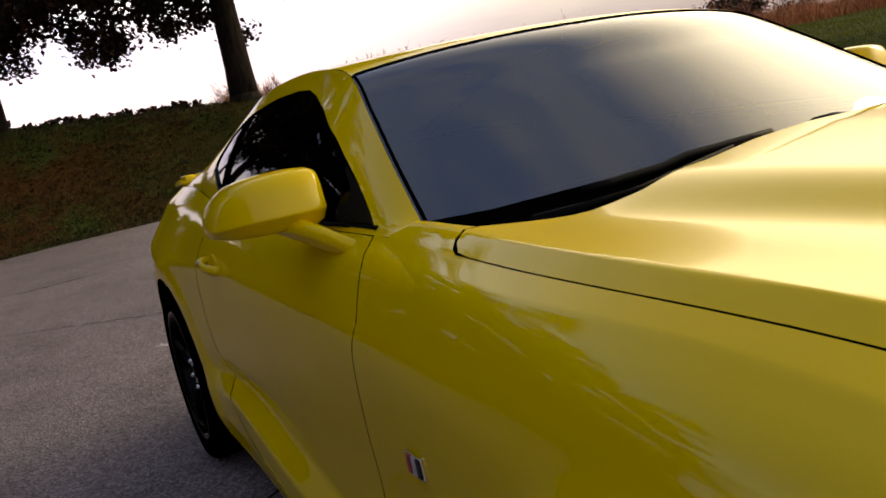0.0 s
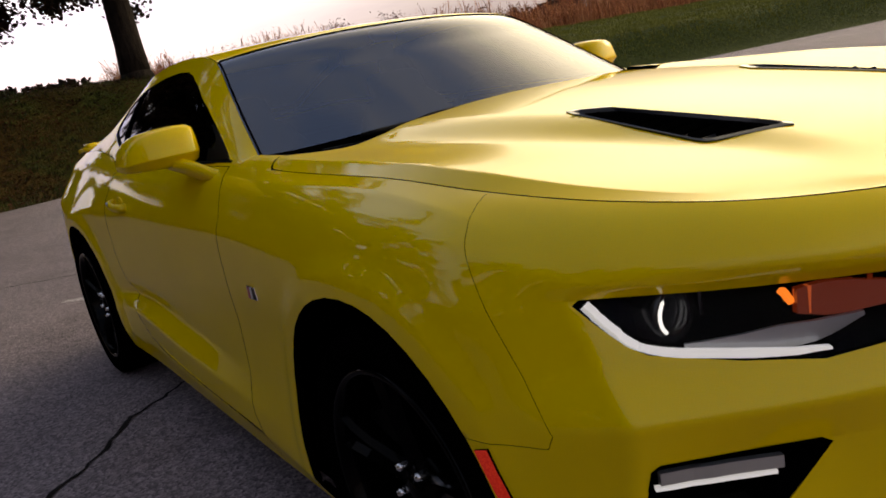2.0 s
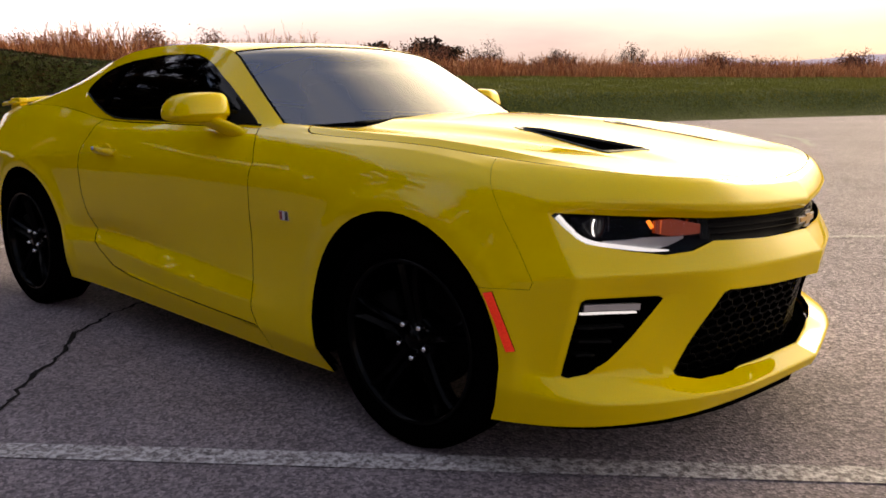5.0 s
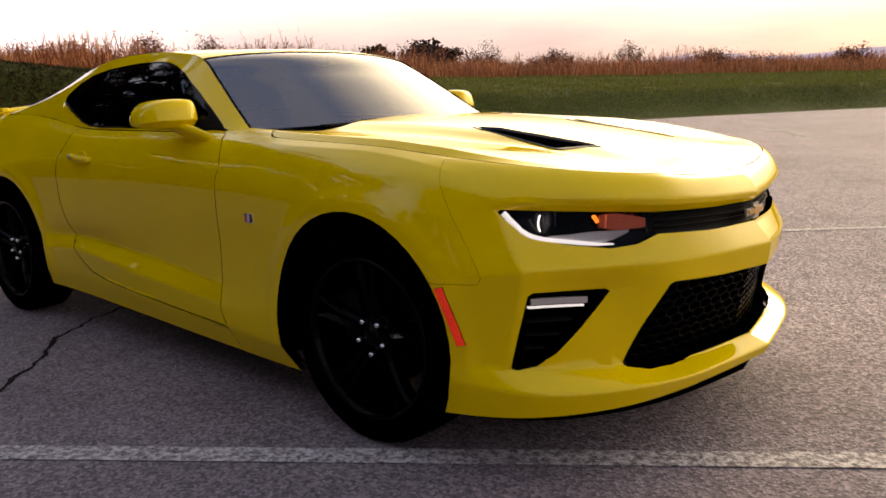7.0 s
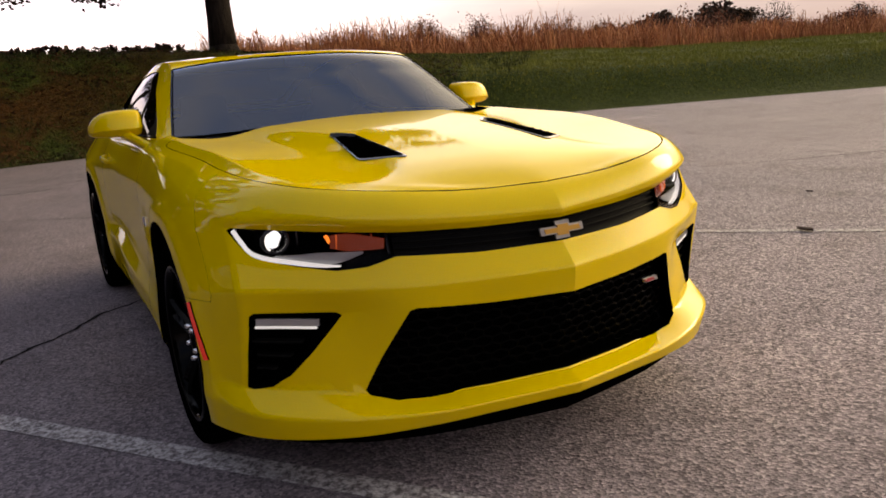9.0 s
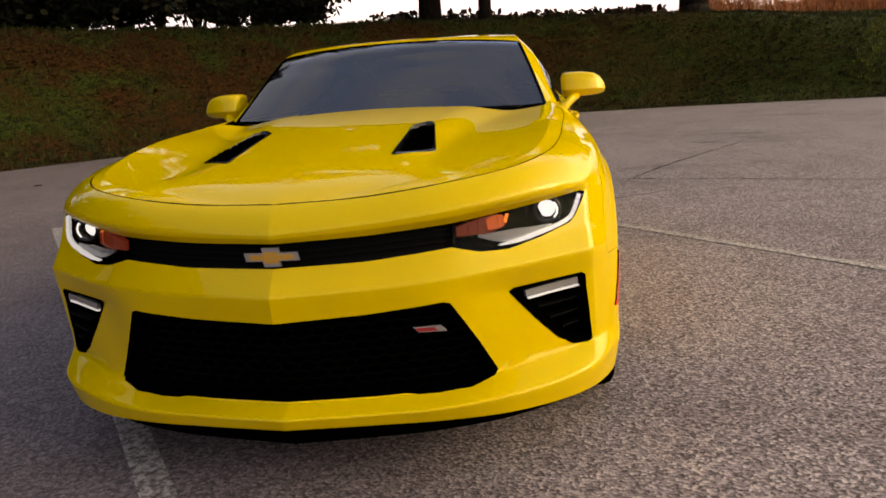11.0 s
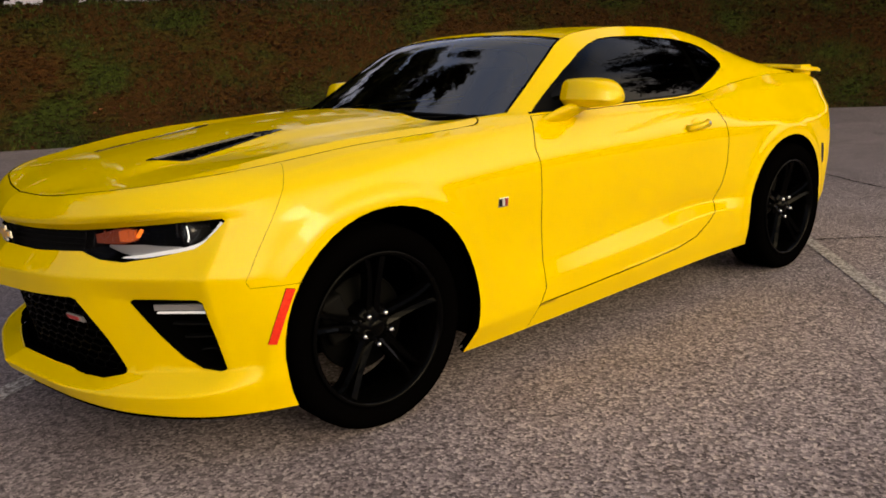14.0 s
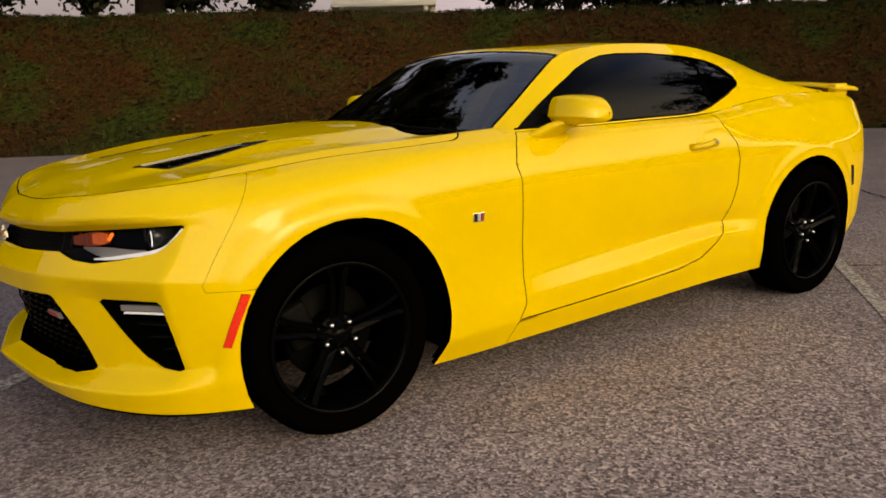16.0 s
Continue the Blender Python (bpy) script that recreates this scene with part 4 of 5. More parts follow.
# wheels
def wheel(x, side, r):
    hub = new("wheel")
    hub.parent = car
    hub.location = (x, side * (0.815 if x < 1 else 0.800), r - .002)
    if side < 0:
        hub.rotation_euler = (0, 0, math.pi)
    tagged(hub, "gloss black alloy wheel with five split spokes")
    rr = .262
    part("tyre", lathe_bm([(rr, .085), (rr + .006, .100), (rr + .020, .108), (rr + .050, .116), (r - .028, .114), (r - .012, .104), (r - .003, .084), (r, .05), (r - .001, .032), (r - .009, .031), (r - .009, .024), (r, .023), (r, -.023), (r - .009, -.024), (r - .009, -.031), (r - .001, -.032), (r, -.05), (r - .003, -.084), (r - .03, -.112), (rr, -.10), (rr, .085)], 72), RUBBER, hub)
    part("rim", lathe_bm([(rr + .001, .092), (rr + .004, .106), (rr - .004, .110), (rr - .012, .104), (rr - .018, .080), (rr - .028, .02), (rr - .03, -.09), (rr, -.10), (rr + .001, .092)], 72), RIM, hub)
    part("brake_disc", lathe_bm([(.0, -.010), (.165, -.010), (.168, -.016), (.168, -.034), (.0, -.034)], 40), STEEL, hub)
    part("brake_caliper", box_bm(.10, .05, .16, .015, Matrix.Translation((.13, .02, .05)) @ Matrix.Rotation(radians(20), 4, "Y")), BLACK, hub)
    part("hub_cap", lathe_bm([(.0, .084), (.024, .083), (.030, .078), (.034, .068), (.072, .060), (.082, .048), (.082, -.02), (.0, -.02)], 40), RIM, hub)
    for k in range(5):
        a = radians(90 + 72 * k)
        turn = Matrix.Rotation(-a, 4, "Y")
        sp = bmesh.new()
        # each spoke: two blades that part from the hub and reach the rim, with a ridged face
        for s in (1, -1):
            rows = []
            for d, off, wdt, y in ((.045, .015, .030, .064), (.10, .015, .026, .074), (.16, .017, .022, .086), (.21, .023, .021, .094), (.243, .031, .024, .096)):
                off *= s
                rows.append([(d, y - .045, off - wdt * .55), (d, y - .006, off - wdt * .5), (d, y + .004, off + s * wdt * .12), (d, y - .010, off + wdt * .5), (d, y - .045, off + wdt * .55)])
            vs = [[sp.verts.new(p) for p in rw] for rw in rows]
            for p, q in zip(vs, vs[1:]):
                for i in range(4):
                    sp.faces.new((p[i], p[i + 1], q[i + 1], q[i]))
        bmesh.ops.recalc_face_normals(sp, faces=sp.faces)
        sp.transform(turn)
        part("spoke", sp, RIM, hub, smooth=False)
        b = radians(90 + 36 + 72 * k)
        nut = lathe_bm([(.0, .026), (.006, .025), (.0095, .018), (.0105, .0), (.0105, -.01)], 12)
        nut.transform(Matrix.Rotation(-b, 4, "Y") @ Matrix.Translation((.057, .064, 0)))
        part("lug_nut", nut, CHROME, hub, "chrome lug nut")
    return hub


for x, r in ((0.0, .348), (2.812, .350)):
    for side in (1, -1):
        wheel(x, side, r)
# ---- the car's face, lamps, mirrors, cabin ----
SKIN = skirt().reshape(-1, 3)
FACE = SKIN[SKIN[:, 0] < -0.40]


def face_x(y, z):
    """Where the nose skin stands at this width and height."""
    d = (FACE[:, 1] - abs(y)) ** 2 + (FACE[:, 2] - z) ** 2
    i = np.argpartition(d, 4)[:4]
    w = 1 / (d[i] + 1e-6)
    return float((FACE[i, 0] * w).sum() / w.sum())


def flank_y(x, z):
    flank = SKIN[SKIN[:, 0] > -0.45]
    d = (flank[:, 0] - x) ** 2 + (flank[:, 2] - z) ** 2
    i = np.argpartition(d, 4)[:4]
    w = 1 / (d[i] + 1e-6)
    return float((flank[i, 1] * w).sum() / w.sum())


def strip_on_face(pts, half, sink, thick, side):
    """A flat strip along (y, z) points, half as wide on each side, set behind the nose skin."""
    rows = []
    for k, (y, z) in enumerate(pts):
        a, b = pts[max(k - 1, 0)], pts[min(k + 1, len(pts) - 1)]
        d = math.hypot(b[0] - a[0], b[1] - a[1])
        ny, nz = -(b[1] - a[1]) / d, (b[0] - a[0]) / d
        x = face_x(y, z) + sink
        h = half[k] if isinstance(half, (list, tuple)) else half
        rows.append([(x, side * (y + ny * h), z + nz * h), (x, side * (y - ny * h), z - nz * h)])
    bm = grid_bm(rows)
    bmesh.ops.solidify(bm, geom=bm.faces, thickness=thick)
    bmesh.ops.recalc_face_normals(bm, faces=bm.faces)
    return bm


def dense(pts, n=5):
    return [tuple(p[:2]) for p in spline([(a, b, 0) for a, b in pts], n)]


def face_patch(poly, sink=0.0, half=True):
    bm = grid_bm(skirt())
    inner = set(carve(bm, poly, (1, 2), KEEP_FRONT))
    bmesh.ops.delete(bm, geom=[f for f in bm.faces if f not in inner], context="FACES")
    for v in bm.verts:
        v.co.x += sink
    bmesh.ops.recalc_face_normals(bm, faces=bm.faces)
    if sum(f.normal.x for f in bm.faces) > 0:
        bmesh.ops.reverse_faces(bm, faces=bm.faces)
    return bm


CLEAR = glass_material("clear_lamp_cover", (0.96, 0.97, 1.0), 0.97, 1.12)
LAMP = [(.468, .749)] + [p for p in SLIT if p[0] > .5] + [(.468, .687)]
lamp_cover = face_patch(LAMP, .004)
for side in (1, -1):
    bowl = bmesh.new()
    ring_f = [bowl.verts.new((face_x(y, z) + .010, side * y, z)) for y, z in LAMP]
    ring_b = [bowl.verts.new((face_x(y, z) * .6 - .13, side * (y * .96 + .015), .715 + (z - .715) * .8)) for y, z in LAMP]
    for i in range(len(LAMP)):
        j = (i + 1) % len(LAMP)
        bowl.faces.new((ring_f[i], ring_f[j], ring_b[j], ring_b[i]))
    bowl.faces.new(ring_b)
    bmesh.ops.recalc_face_normals(bowl, faces=bowl.faces)
    lamp = part("headlight", bowl, VOID, car, "headlight with a lit white strip and a projector", smooth=False)
    part("lamp_cover", lamp_cover.copy() if side > 0 else flipped(lamp_cover), CLEAR, lamp, "clear lamp cover")
    strip = dense([(.819, .770), (.808, .742), (.792, .714), (.776, .704), (.70, .685), (.64, .674), (.595, .670)])
    part("light_strip", strip_on_face(strip, [.0058] * 22 + [.0058 - .0005 * k for k in range(9)], .014, .012, side), LAMP_WHITE, lamp, "lit white light strip", smooth=False)
    wedge = dense([(.735, .698), (.66, .692), (.60, .690), (.535, .700)], 4)
    part("reflector", strip_on_face(wedge, [.004, .006, .008, .010, .013, .015, .016, .016, .015, .013, .010, .006, .003], .024, .006, side), SILVER, lamp, "silver reflector wedge", smooth=False)
    py, pz = .722, .738
    px = face_x(py, pz) + .052
    drum = lathe_bm([(.030, -.012), (.040, -.016), (.043, -.008), (.043, .05), (.030, .05), (.030, -.012)], 32)
    drum.transform(Matrix.Translation((px, side * py, pz)) @ Matrix.Rotation(radians(90), 4, "Z"))
    bmesh.ops.rotate(drum, cent=(px, side * py, pz), matrix=Matrix.Rotation(math.pi, 3, "Z"), verts=drum.verts)
    part("projector_ring", drum, SMOKE, lamp)
    ball = bmesh.new()
    bmesh.ops.create_uvsphere(ball, u_segments=24, v_segments=14, radius=.031, matrix=Matrix.Translation((px, side * py, pz)) @ Matrix.Diagonal((.7, 1, 1, 1)))
    part("projector_lens", ball, CLEAR, lamp, "round projector lens")
    bulb = lathe_bm([(0.0, 0.0), (.026, 0.0), (.026, -.004), (0.0, -.004)], 20)
    bulb.transform(Matrix.Translation((px + .024, side * py, pz)) @ Matrix.Rotation(radians(90), 4, "Z"))
    part("bulb", bulb, LAMP_BEAM, lamp, "lit white bulb deep in its tube", smooth=False)
    # the lens's crescent glint, made as a thin glowing bar
    crescent = [(px - .014, side * (py + .030 * math.cos(a)), pz + .030 * math.sin(a)) for a in np.linspace(radians(-48), radians(48), 11)]
    part("crescent_glint", tube_bm(crescent, .0030, 8), LAMP_BEAM, lamp, "white glint on the lens, made as a glowing crescent")
    fin = box_bm(.05, .010, .05, .004, Matrix.Translation((px + .01, side * (py - .06), pz)))
    part("lamp_bezel", fin, SMOKE, lamp)
    amber = dense([(.602, .732), (.555, .727), (.515, .722), (.478, .718)], 3)
    signal = part("turn_signal", strip_on_face(amber, [.017, .020, .023, .023, .022, .020, .018, .017, .015, .013], .030, .014, side), ORANGE, lamp, "orange turn signal lens", smooth=False)
    hot = dense([(.604, .733), (.582, .731), (.558, .728)], 3)
    part("lit_segment", strip_on_face(hot, [.014, .017, .019, .019, .018, .017, .015], .026, .010, side), ORANGE_LIT, signal, "glowing outer end of the turn signal", smooth=False)
    glow_bar = dense([(.613, .748), (.609, .738), (.606, .727)], 3)
    part("signal_bulb", strip_on_face(glow_bar, .0045, .030, .008, side), AMBER_GLOW, lamp, "small lit amber bulb", smooth=False)
    # amber grid lines
    for k in range(4):
        y = .585 - .026 * k
        rib = box_bm(.006, .003, .036, 0, Matrix.Translation((face_x(y, .728) + .031, side * y, .728)))
        part("signal_rib", rib, ORANGE, lamp, smooth=False)
lamp_cover.free()

# upper grille: dark honeycomb band with the emblem
upper = face_patch([(-.02, .74), (.25, .746), (.475, .756), (.475, .678), (.25, .664), (-.02, .660)], .030)
grille = part("upper_grille", whole(upper), BLACK, car, "narrow black upper grille")
for k in range(3):
    z = .684 + .017 * k
    bar = []
    for y in np.linspace(-.46, .46, 25):
        zz = z + .016 * abs(y) / .46
        bar.append((face_x(y, zz) + .020, y, zz))
    part("grille_bar", tube_bm(bar, .0035, 6), BLACK, grille)
bx = face_x(0, .700) - .004


def cross_plate(gw, gh, thick, lift, name, material, parent):
    sl = .010
    pts = [(-gw, -gh * .40), (-gw * .30, -gh * .40), (-gw * .34, -gh), (gw * .28, -gh), (gw * .32, -gh * .40), (gw * .93, -gh * .40), (gw, gh * .48), (gw * .30, gh * .48), (gw * .34, gh), (-gw * .28, gh), (-gw * .32, gh * .48), (-gw * .93, gh * .48)]
    return part(name, prism_bm(pts, thick, lambda u, v, w: (bx - lift - w + .06 * abs(u), u, .700 + v)), material, parent, smooth=False)


emblem = cross_plate(.076, .0255, .006, .000, "emblem", EMBLEM_RIM, car)
tagged(emblem, "gold emblem with a chrome rim")
cross_plate(.062, .0155, .003, .006, "emblem_face", GOLD, emblem)

# lower grille: hexagon net behind a dark frame
lower = face_patch([(a * 1.13, .41 + (b - .41) * 1.30) for a, b in LOWER], .085)
lgrille = part("lower_grille", whole(lower), VOID, car, "wide black lower grille with a honeycomb net")
# added black block behind the grille, so the opening stays dark
part("grille_backing", prism_bm([(-.735, -.40), (-.735, .40), (-.64, .57), (-.50, .64), (-.50, -.64), (-.64, -.57)], .315, lambda u, v, w: (u, v, .240 + w)), VOID, lgrille, smooth=False)
net = bmesh.new()
cw, ch = .052, .026


def net_point(y, z):
    return (face_x(min(abs(y), .60), min(max(z, .29), .54)) + .055, y, z)


done = set()
for row in range(-1, 12):
    for colm in range(-13, 14):
        cy = (colm + .5 * (row % 2)) * cw
        cz = .272 + row * ch
        hexa = [(cy - cw * .5, cz - ch * .30), (cy, cz - ch * .62), (cy + cw * .5, cz - ch * .30), (cy + cw * .5, cz + ch * .30), (cy, cz + ch * .62), (cy - cw * .5, cz + ch * .30)]
        for i in range(6):
            a, b = hexa[i], hexa[(i + 1) % 6]
            key = tuple(sorted(((round(a[0], 3), round(a[1], 3)), (round(b[0], 3), round(b[1], 3)))))
            mid = ((a[0] + b[0]) / 2, (a[1] + b[1]) / 2)
            if key in done or not inside([(u * 1.01, v) for u, v in LOWER], abs(mid[0]), mid[1]):
                continue
            done.add(key)
            tube_bm([net_point(*a), net_point(*b)], .0028, 4, net)
part("grille_net", net, NET, lgrille, "black honeycomb net", smooth=False)
plate_x = face_x(.40, .466) + .030
badge = part("grille_badge", prism_bm([(-.440, -.010), (-.366, -.006), (-.352, .010), (-.425, .007)], .008, lambda u, v, w: (plate_x - w - (abs(u) - .40) * -.3, u, .466 + v)), SILVER, lgrille, "small badge", smooth=False)
part("badge_stripe", prism_bm([(-.418, -.006), (-.366, -.003), (-.357, .007), (-.408, .0045)], .003, lambda u, v, w: (plate_x - .008 - w - (abs(u) - .40) * -.3, u, .466 + v)), BADGE_RED, badge, smooth=False)

# fog lamp pockets
for side in (1, -1):
    pk = bmesh.new()
    n = len(FOG)
    fy, fz = sum(p[0] for p in FOG) / n, sum(p[1] for p in FOG) / n
    loops = []
    for grow, sink in ((1.02, -.001), (.93, .006), (.90, .030), (.80, .065)):
        pts = [(fy + (a - fy) * grow, fz + (b - fz) * grow) for a, b in FOG]
        loops.append([pk.verts.new((face_x(a, b) + sink, side * a, b)) for a, b in pts])
    for a, b in zip(loops, loops[1:]):
        for i in range(n):
            pk.faces.new((a[i], a[(i + 1) % n], b[(i + 1) % n], b[i]))
    pk.faces.new(loops[-1])
    bmesh.ops.recalc_face_normals(pk, faces=pk.faces)
    fog = part("fog_lamp", pk, VOID, car, "black corner vent with a white light bar", smooth=False)
    part("light_bar", strip_on_face(dense([(.655, .515), (.72, .521), (.805, .527)], 4), .009, .020, .012, side), SILVER, fog, "clear light bar", smooth=False)
    part("light_bar", strip_on_face(dense([(.662, .499), (.72, .504), (.808, .510)], 4), .0028, .022, .010, side), LAMP_WHITE, fog, "thin lit white strip", smooth=False)
    for k in range(3):
        z = .468 - .040 * k
        y0 = lookup(z, [(.37, .755), (.44, .69), (.50, .650)]) + .02
        part("fin", strip_on_face(dense([(y0, z - .004), (.77, z), (.806, z + .003)], 3), .003, .034, .030, side), BLACK, fog, smooth=False)

# fender badge
for side in (1, -1):
    gx, gz = .586, .689
    gy = flank_y(gx, gz)
    plate = box_bm(.050, .006, .034, .0015, Matrix.Translation((gx, side * (gy + .003), gz)) @ Matrix(((1, 0, .12, 0), (0, 1, 0, 0), (0, 0, 1, 0), (0, 0, 0, 1))))
    fb = part("fender_badge", plate, CHROME, car, "small chrome fender badge", smooth=False)
    for k, m_ in ((-1, BLACK_GLOSS), (0, ENAMEL), (1, BADGE_RED)):
        part("badge_bar", box_bm(.011, .003, .028, .0005, Matrix.Translation((gx + .0155 * k, side * (gy + .0068), gz))), m_, fb, smooth=False)

# door mirrors: smooth shell with a folded lower lip on a broad foot, glass facing back
def rounded(corners, rounds=2):
    """Cuts the corners of a closed outline until it is round."""
    for _ in range(rounds):
        out = []
        for k, a in enumerate(corners):
            b = corners[(k + 1) % len(corners)]
            out.append(tuple(p * .75 + q * .25 for p, q in zip(a, b)))
            out.append(tuple(p * .25 + q * .75 for p, q in zip(a, b)))
        corners = out
    return corners


SHELL = [(.798, 1.120, 1.170, 1.040, 1.080), (.799, 1.085, 1.195, 1.016, 1.098), (.806, 1.064, 1.205, 1.006, 1.110), (.822, 1.054, 1.210, 1.001, 1.116), (.860, 1.052, 1.214, 1.000, 1.118), (.905, 1.057, 1.218, 1.001, 1.117), (.945, 1.068, 1.222, 1.002, 1.113), (.975, 1.082, 1.225, 1.004, 1.106), (1.000, 1.100, 1.226, 1.007, 1.092), (1.018, 1.120, 1.226, 1.011, 1.074), (1.028, 1.142, 1.224, 1.017, 1.058), (1.032, 1.170, 1.215, 1.027, 1.046)]
SHELL = [(.798 + (y - .798) * .90, x0 - .045, x1 - .045, z0, z1) for y, x0, x1, z0, z1 in SHELL]
for side in (1, -1):
    sh = []
    for y, x0, x1, z0, z1 in SHELL:
        h = z1 - z0
        rowp = rounded([(x1, z0 + h * .02), (x1, z1 - h * .04), (x1 - .02, z1), (x0 + .045, z1), (x0 + .016, z1 - h * .12), (x0 + .002, z0 + h * .42), (x0, z0 + h * .33), (x0, z0 + h * .29), (x0 + .012, z0 + h * .20), (x0 + .032, z0)], 2)
        sh.append([(a, side * (y + .02 * (1.06 - b)), b) for a, b in rowp + [rowp[0]]])
    bm = grid_bm(sh)
    bmesh.ops.holes_fill(bm, edges=[e for e in bm.edges if e.is_boundary], sides=60)
    bmesh.ops.recalc_face_normals(bm, faces=bm.faces)
    mirror = part("door_mirror", bm, PAINT, car, "yellow door mirror on a broad foot")
    foot = []
    for y, z, xa, xb, h in ((.770, .946, .880, 1.030, .020), (.790, .952, .890, 1.040, .024), (.815, .966, .912, 1.062, .026), (.838, .986, .948, 1.092, .026), (.860, 1.003, .985, 1.122, .024), (.885, 1.012, 1.015, 1.145, .016)):
        rowp = rounded([(xa, -h * .4), (xa + .03, h), (xb - .02, h), (xb, 0), (xb - .03, -h), (xa + .03, -h)], 2)
        foot.append([(a, side * y, z + b) for a, b in rowp + [rowp[0]]])
    fbm = grid_bm(foot)
    bmesh.ops.holes_fill(fbm, edges=[e for e in fbm.edges if e.is_boundary], sides=40)
    bmesh.ops.recalc_face_normals(fbm, faces=fbm.faces)
    part("mirror_foot", fbm, PAINT, mirror)
    gl = prism_bm(rounded([(.818, 1.014), (.985, 1.020), (.966, 1.092), (.823, 1.104)], 2), .003, lambda u, v, w, side=side: (1.1815 + w, side * u, v))
    part("mirror_glass", gl, MIRROR, mirror, smooth=False)
    sail = prism_bm([(.895, .998), (1.060, 1.000), (1.085, 1.100), (1.03, 1.072)], .004, lambda u, v, w, side=side: (u, side * (glass_y(u, v) - .004 + w), v))
    part("mirror_sail", sail, BLACK, mirror, smooth=False)

# cabin
cab = prism_bm([(.75, .25), (2.60, .25), (2.60, .95), (2.2, .95), (2.1, .42), (.95, .42), (.85, .93), (.75, .95)], 1.42, lambda u, v, w: (u, -.71 + w, v))
part("cabin_tub", cab, VOID, car, smooth=False)
dash = grid_bm([[(x, y, z - .02 * (y / .7) ** 2) for y in np.linspace(-.70, .70, 15)] for x, z in ((.72, .975), (.84, .985), (.95, .975), (1.02, .940), (1.04, .86), (1.02, .70))])
outward(dash, 2)
part("dashboard", dash, CLOTH, car)
for side in (1, -1):
    seat_rows = []
    for x, z, w in ((1.50, .50, .20), (1.56, .62, .23), (1.62, .80, .24), (1.68, .95, .22), (1.71, 1.03, .17), (1.715, 1.06, .12), (1.73, 1.10, .12), (1.75, 1.145, .11), (1.77, 1.16, .07)):
        seat_rows.append([(x + .02 * abs(t), side * (.37 + w * t), z) for t in (-1, -.8, -.4, 0, .4, .8, 1)] + [(x + .10, side * (.37 + w * t), z) for t in (1, .4, -.4, -1)] + [(x + .02, side * (.37 - w), z)])
    sb = grid_bm(seat_rows)
    bmesh.ops.recalc_face_normals(sb, faces=sb.faces)
    seat = part("seat", sb, CLOTH, car, "dark bucket seat with headrest")
    part("seat_cushion", box_bm(.48, .46, .16, .05, Matrix.Translation((1.32, side * .37, .50))), CLOTH, seat)
wheel_pts = [(1.13 + .10 * math.cos(a) * .4, -.37 + .18 * math.sin(a), .90 + .17 * math.cos(a)) for a in np.linspace(0, 2 * math.pi, 33)]
sw = part("steering_wheel", tube_bm(wheel_pts, .014, 8), BLACK, car)
part("steering_hub", box_bm(.05, .14, .09, .02, Matrix.Translation((1.10, -.37, .89))), BLACK, sw)
part("rear_view_mirror", box_bm(.03, .22, .06, .012, Matrix.Translation((1.30, .03, 1.225))), BLACK, car)
part("windshield_sensor", box_bm(.05, .085, .022, .006, Matrix.Translation((1.150, .045, 1.274)) @ Matrix.Rotation(radians(-32), 4, "Y")), ENAMEL, car, "pale sensor housing under the roof edge")
# ---- ground ----
EDGE_LINE = [(-30, 45), (-12, 20.5), (0.3, 13.8), (5.5, 11.2), (11, 8.4), (15.2, 4.8), (17.6, 1.0), (18.2, -3.0), (17.2, -8.0), (15.0, -13.5), (12.0, -19.5), (8.6, -26), (3.5, -34), (-6, -48), (-30, -80)]
edge = spline([(a, b, 0) for a, b in EDGE_LINE], 8)[:, :2]


def beyond(x, y):
    """Metres outside the lot's edge; negative on the asphalt."""
    d = np.hypot(edge[:, 0] - x, edge[:, 1] - y)
    i = int(np.argmin(d))
    a, b = edge[max(i - 1, 0)], edge[min(i + 1, len(edge) - 1)]
    cross = (b[0] - a[0]) * (y - a[1]) - (b[1] - a[1]) * (x - a[0])
    return float(d[i]) if cross > 0 else -float(d[i])


def bank_height(x, y):
    az = math.degrees(math.atan2(y, x))
    return lookup(az, [(-100, 1.3), (-60, 1.55), (-45, 1.75), (-30, 2.1), (-12, 2.6), (10, 2.9), (40, 2.9), (70, 3.0), (110, 3.0)])


def terrain(x, y):
    d = beyond(x, y)
    if d <= 0:
        return -0.05
    t = min(1.0, max(0.0, (d - .6) / 5.6))
    s = t * t * (3 - 2 * t)
    az = math.degrees(math.atan2(y, x))
    lawn = lookup(az, [(-34, 1.0), (-16, 0.0)])         # a short face and a gentle lawn above it
    f, g = min(1.0, max(0.0, (d - .4) / 2.6)), min(1.0, max(0.0, (d - 1.5) / 10))
    s = s * (1 - lawn) + lawn * (.56 * f * f * (3 - 2 * f) + .44 * g)
    rough_ = .10 * noise.noise((x * .35, y * .35, 0)) + .05 * noise.noise((x * 1.3, y * 1.3, 3))
    far = max(0.0, d - 10)
    return -0.02 + .05 * min(1, d) + bank_height(x, y) * s + rough_ * min(1, d / 2) + .012 * min(far, 60)


def ground_sheet():
    radii = [0.0, 3.0, 6.0, 9.0] + list(np.arange(10, 46, .6)) + list(46 * 1.22 ** np.arange(1, 22))
    n = 240
    verts, faces = [], []
    for r in radii:
        for k in range(n):
            a = 2 * math.pi * k / n
            x, y = 3 + r * math.cos(a), r * math.sin(a)
            verts.append((x, y, terrain(x, y)))
    for i in range(len(radii) - 1):
        for k in range(n):
            p, q = i * n + k, i * n + (k + 1) % n
            faces.append((p, p + n, q + n, q))
    return raw("ground", verts, faces, GRASS, True)


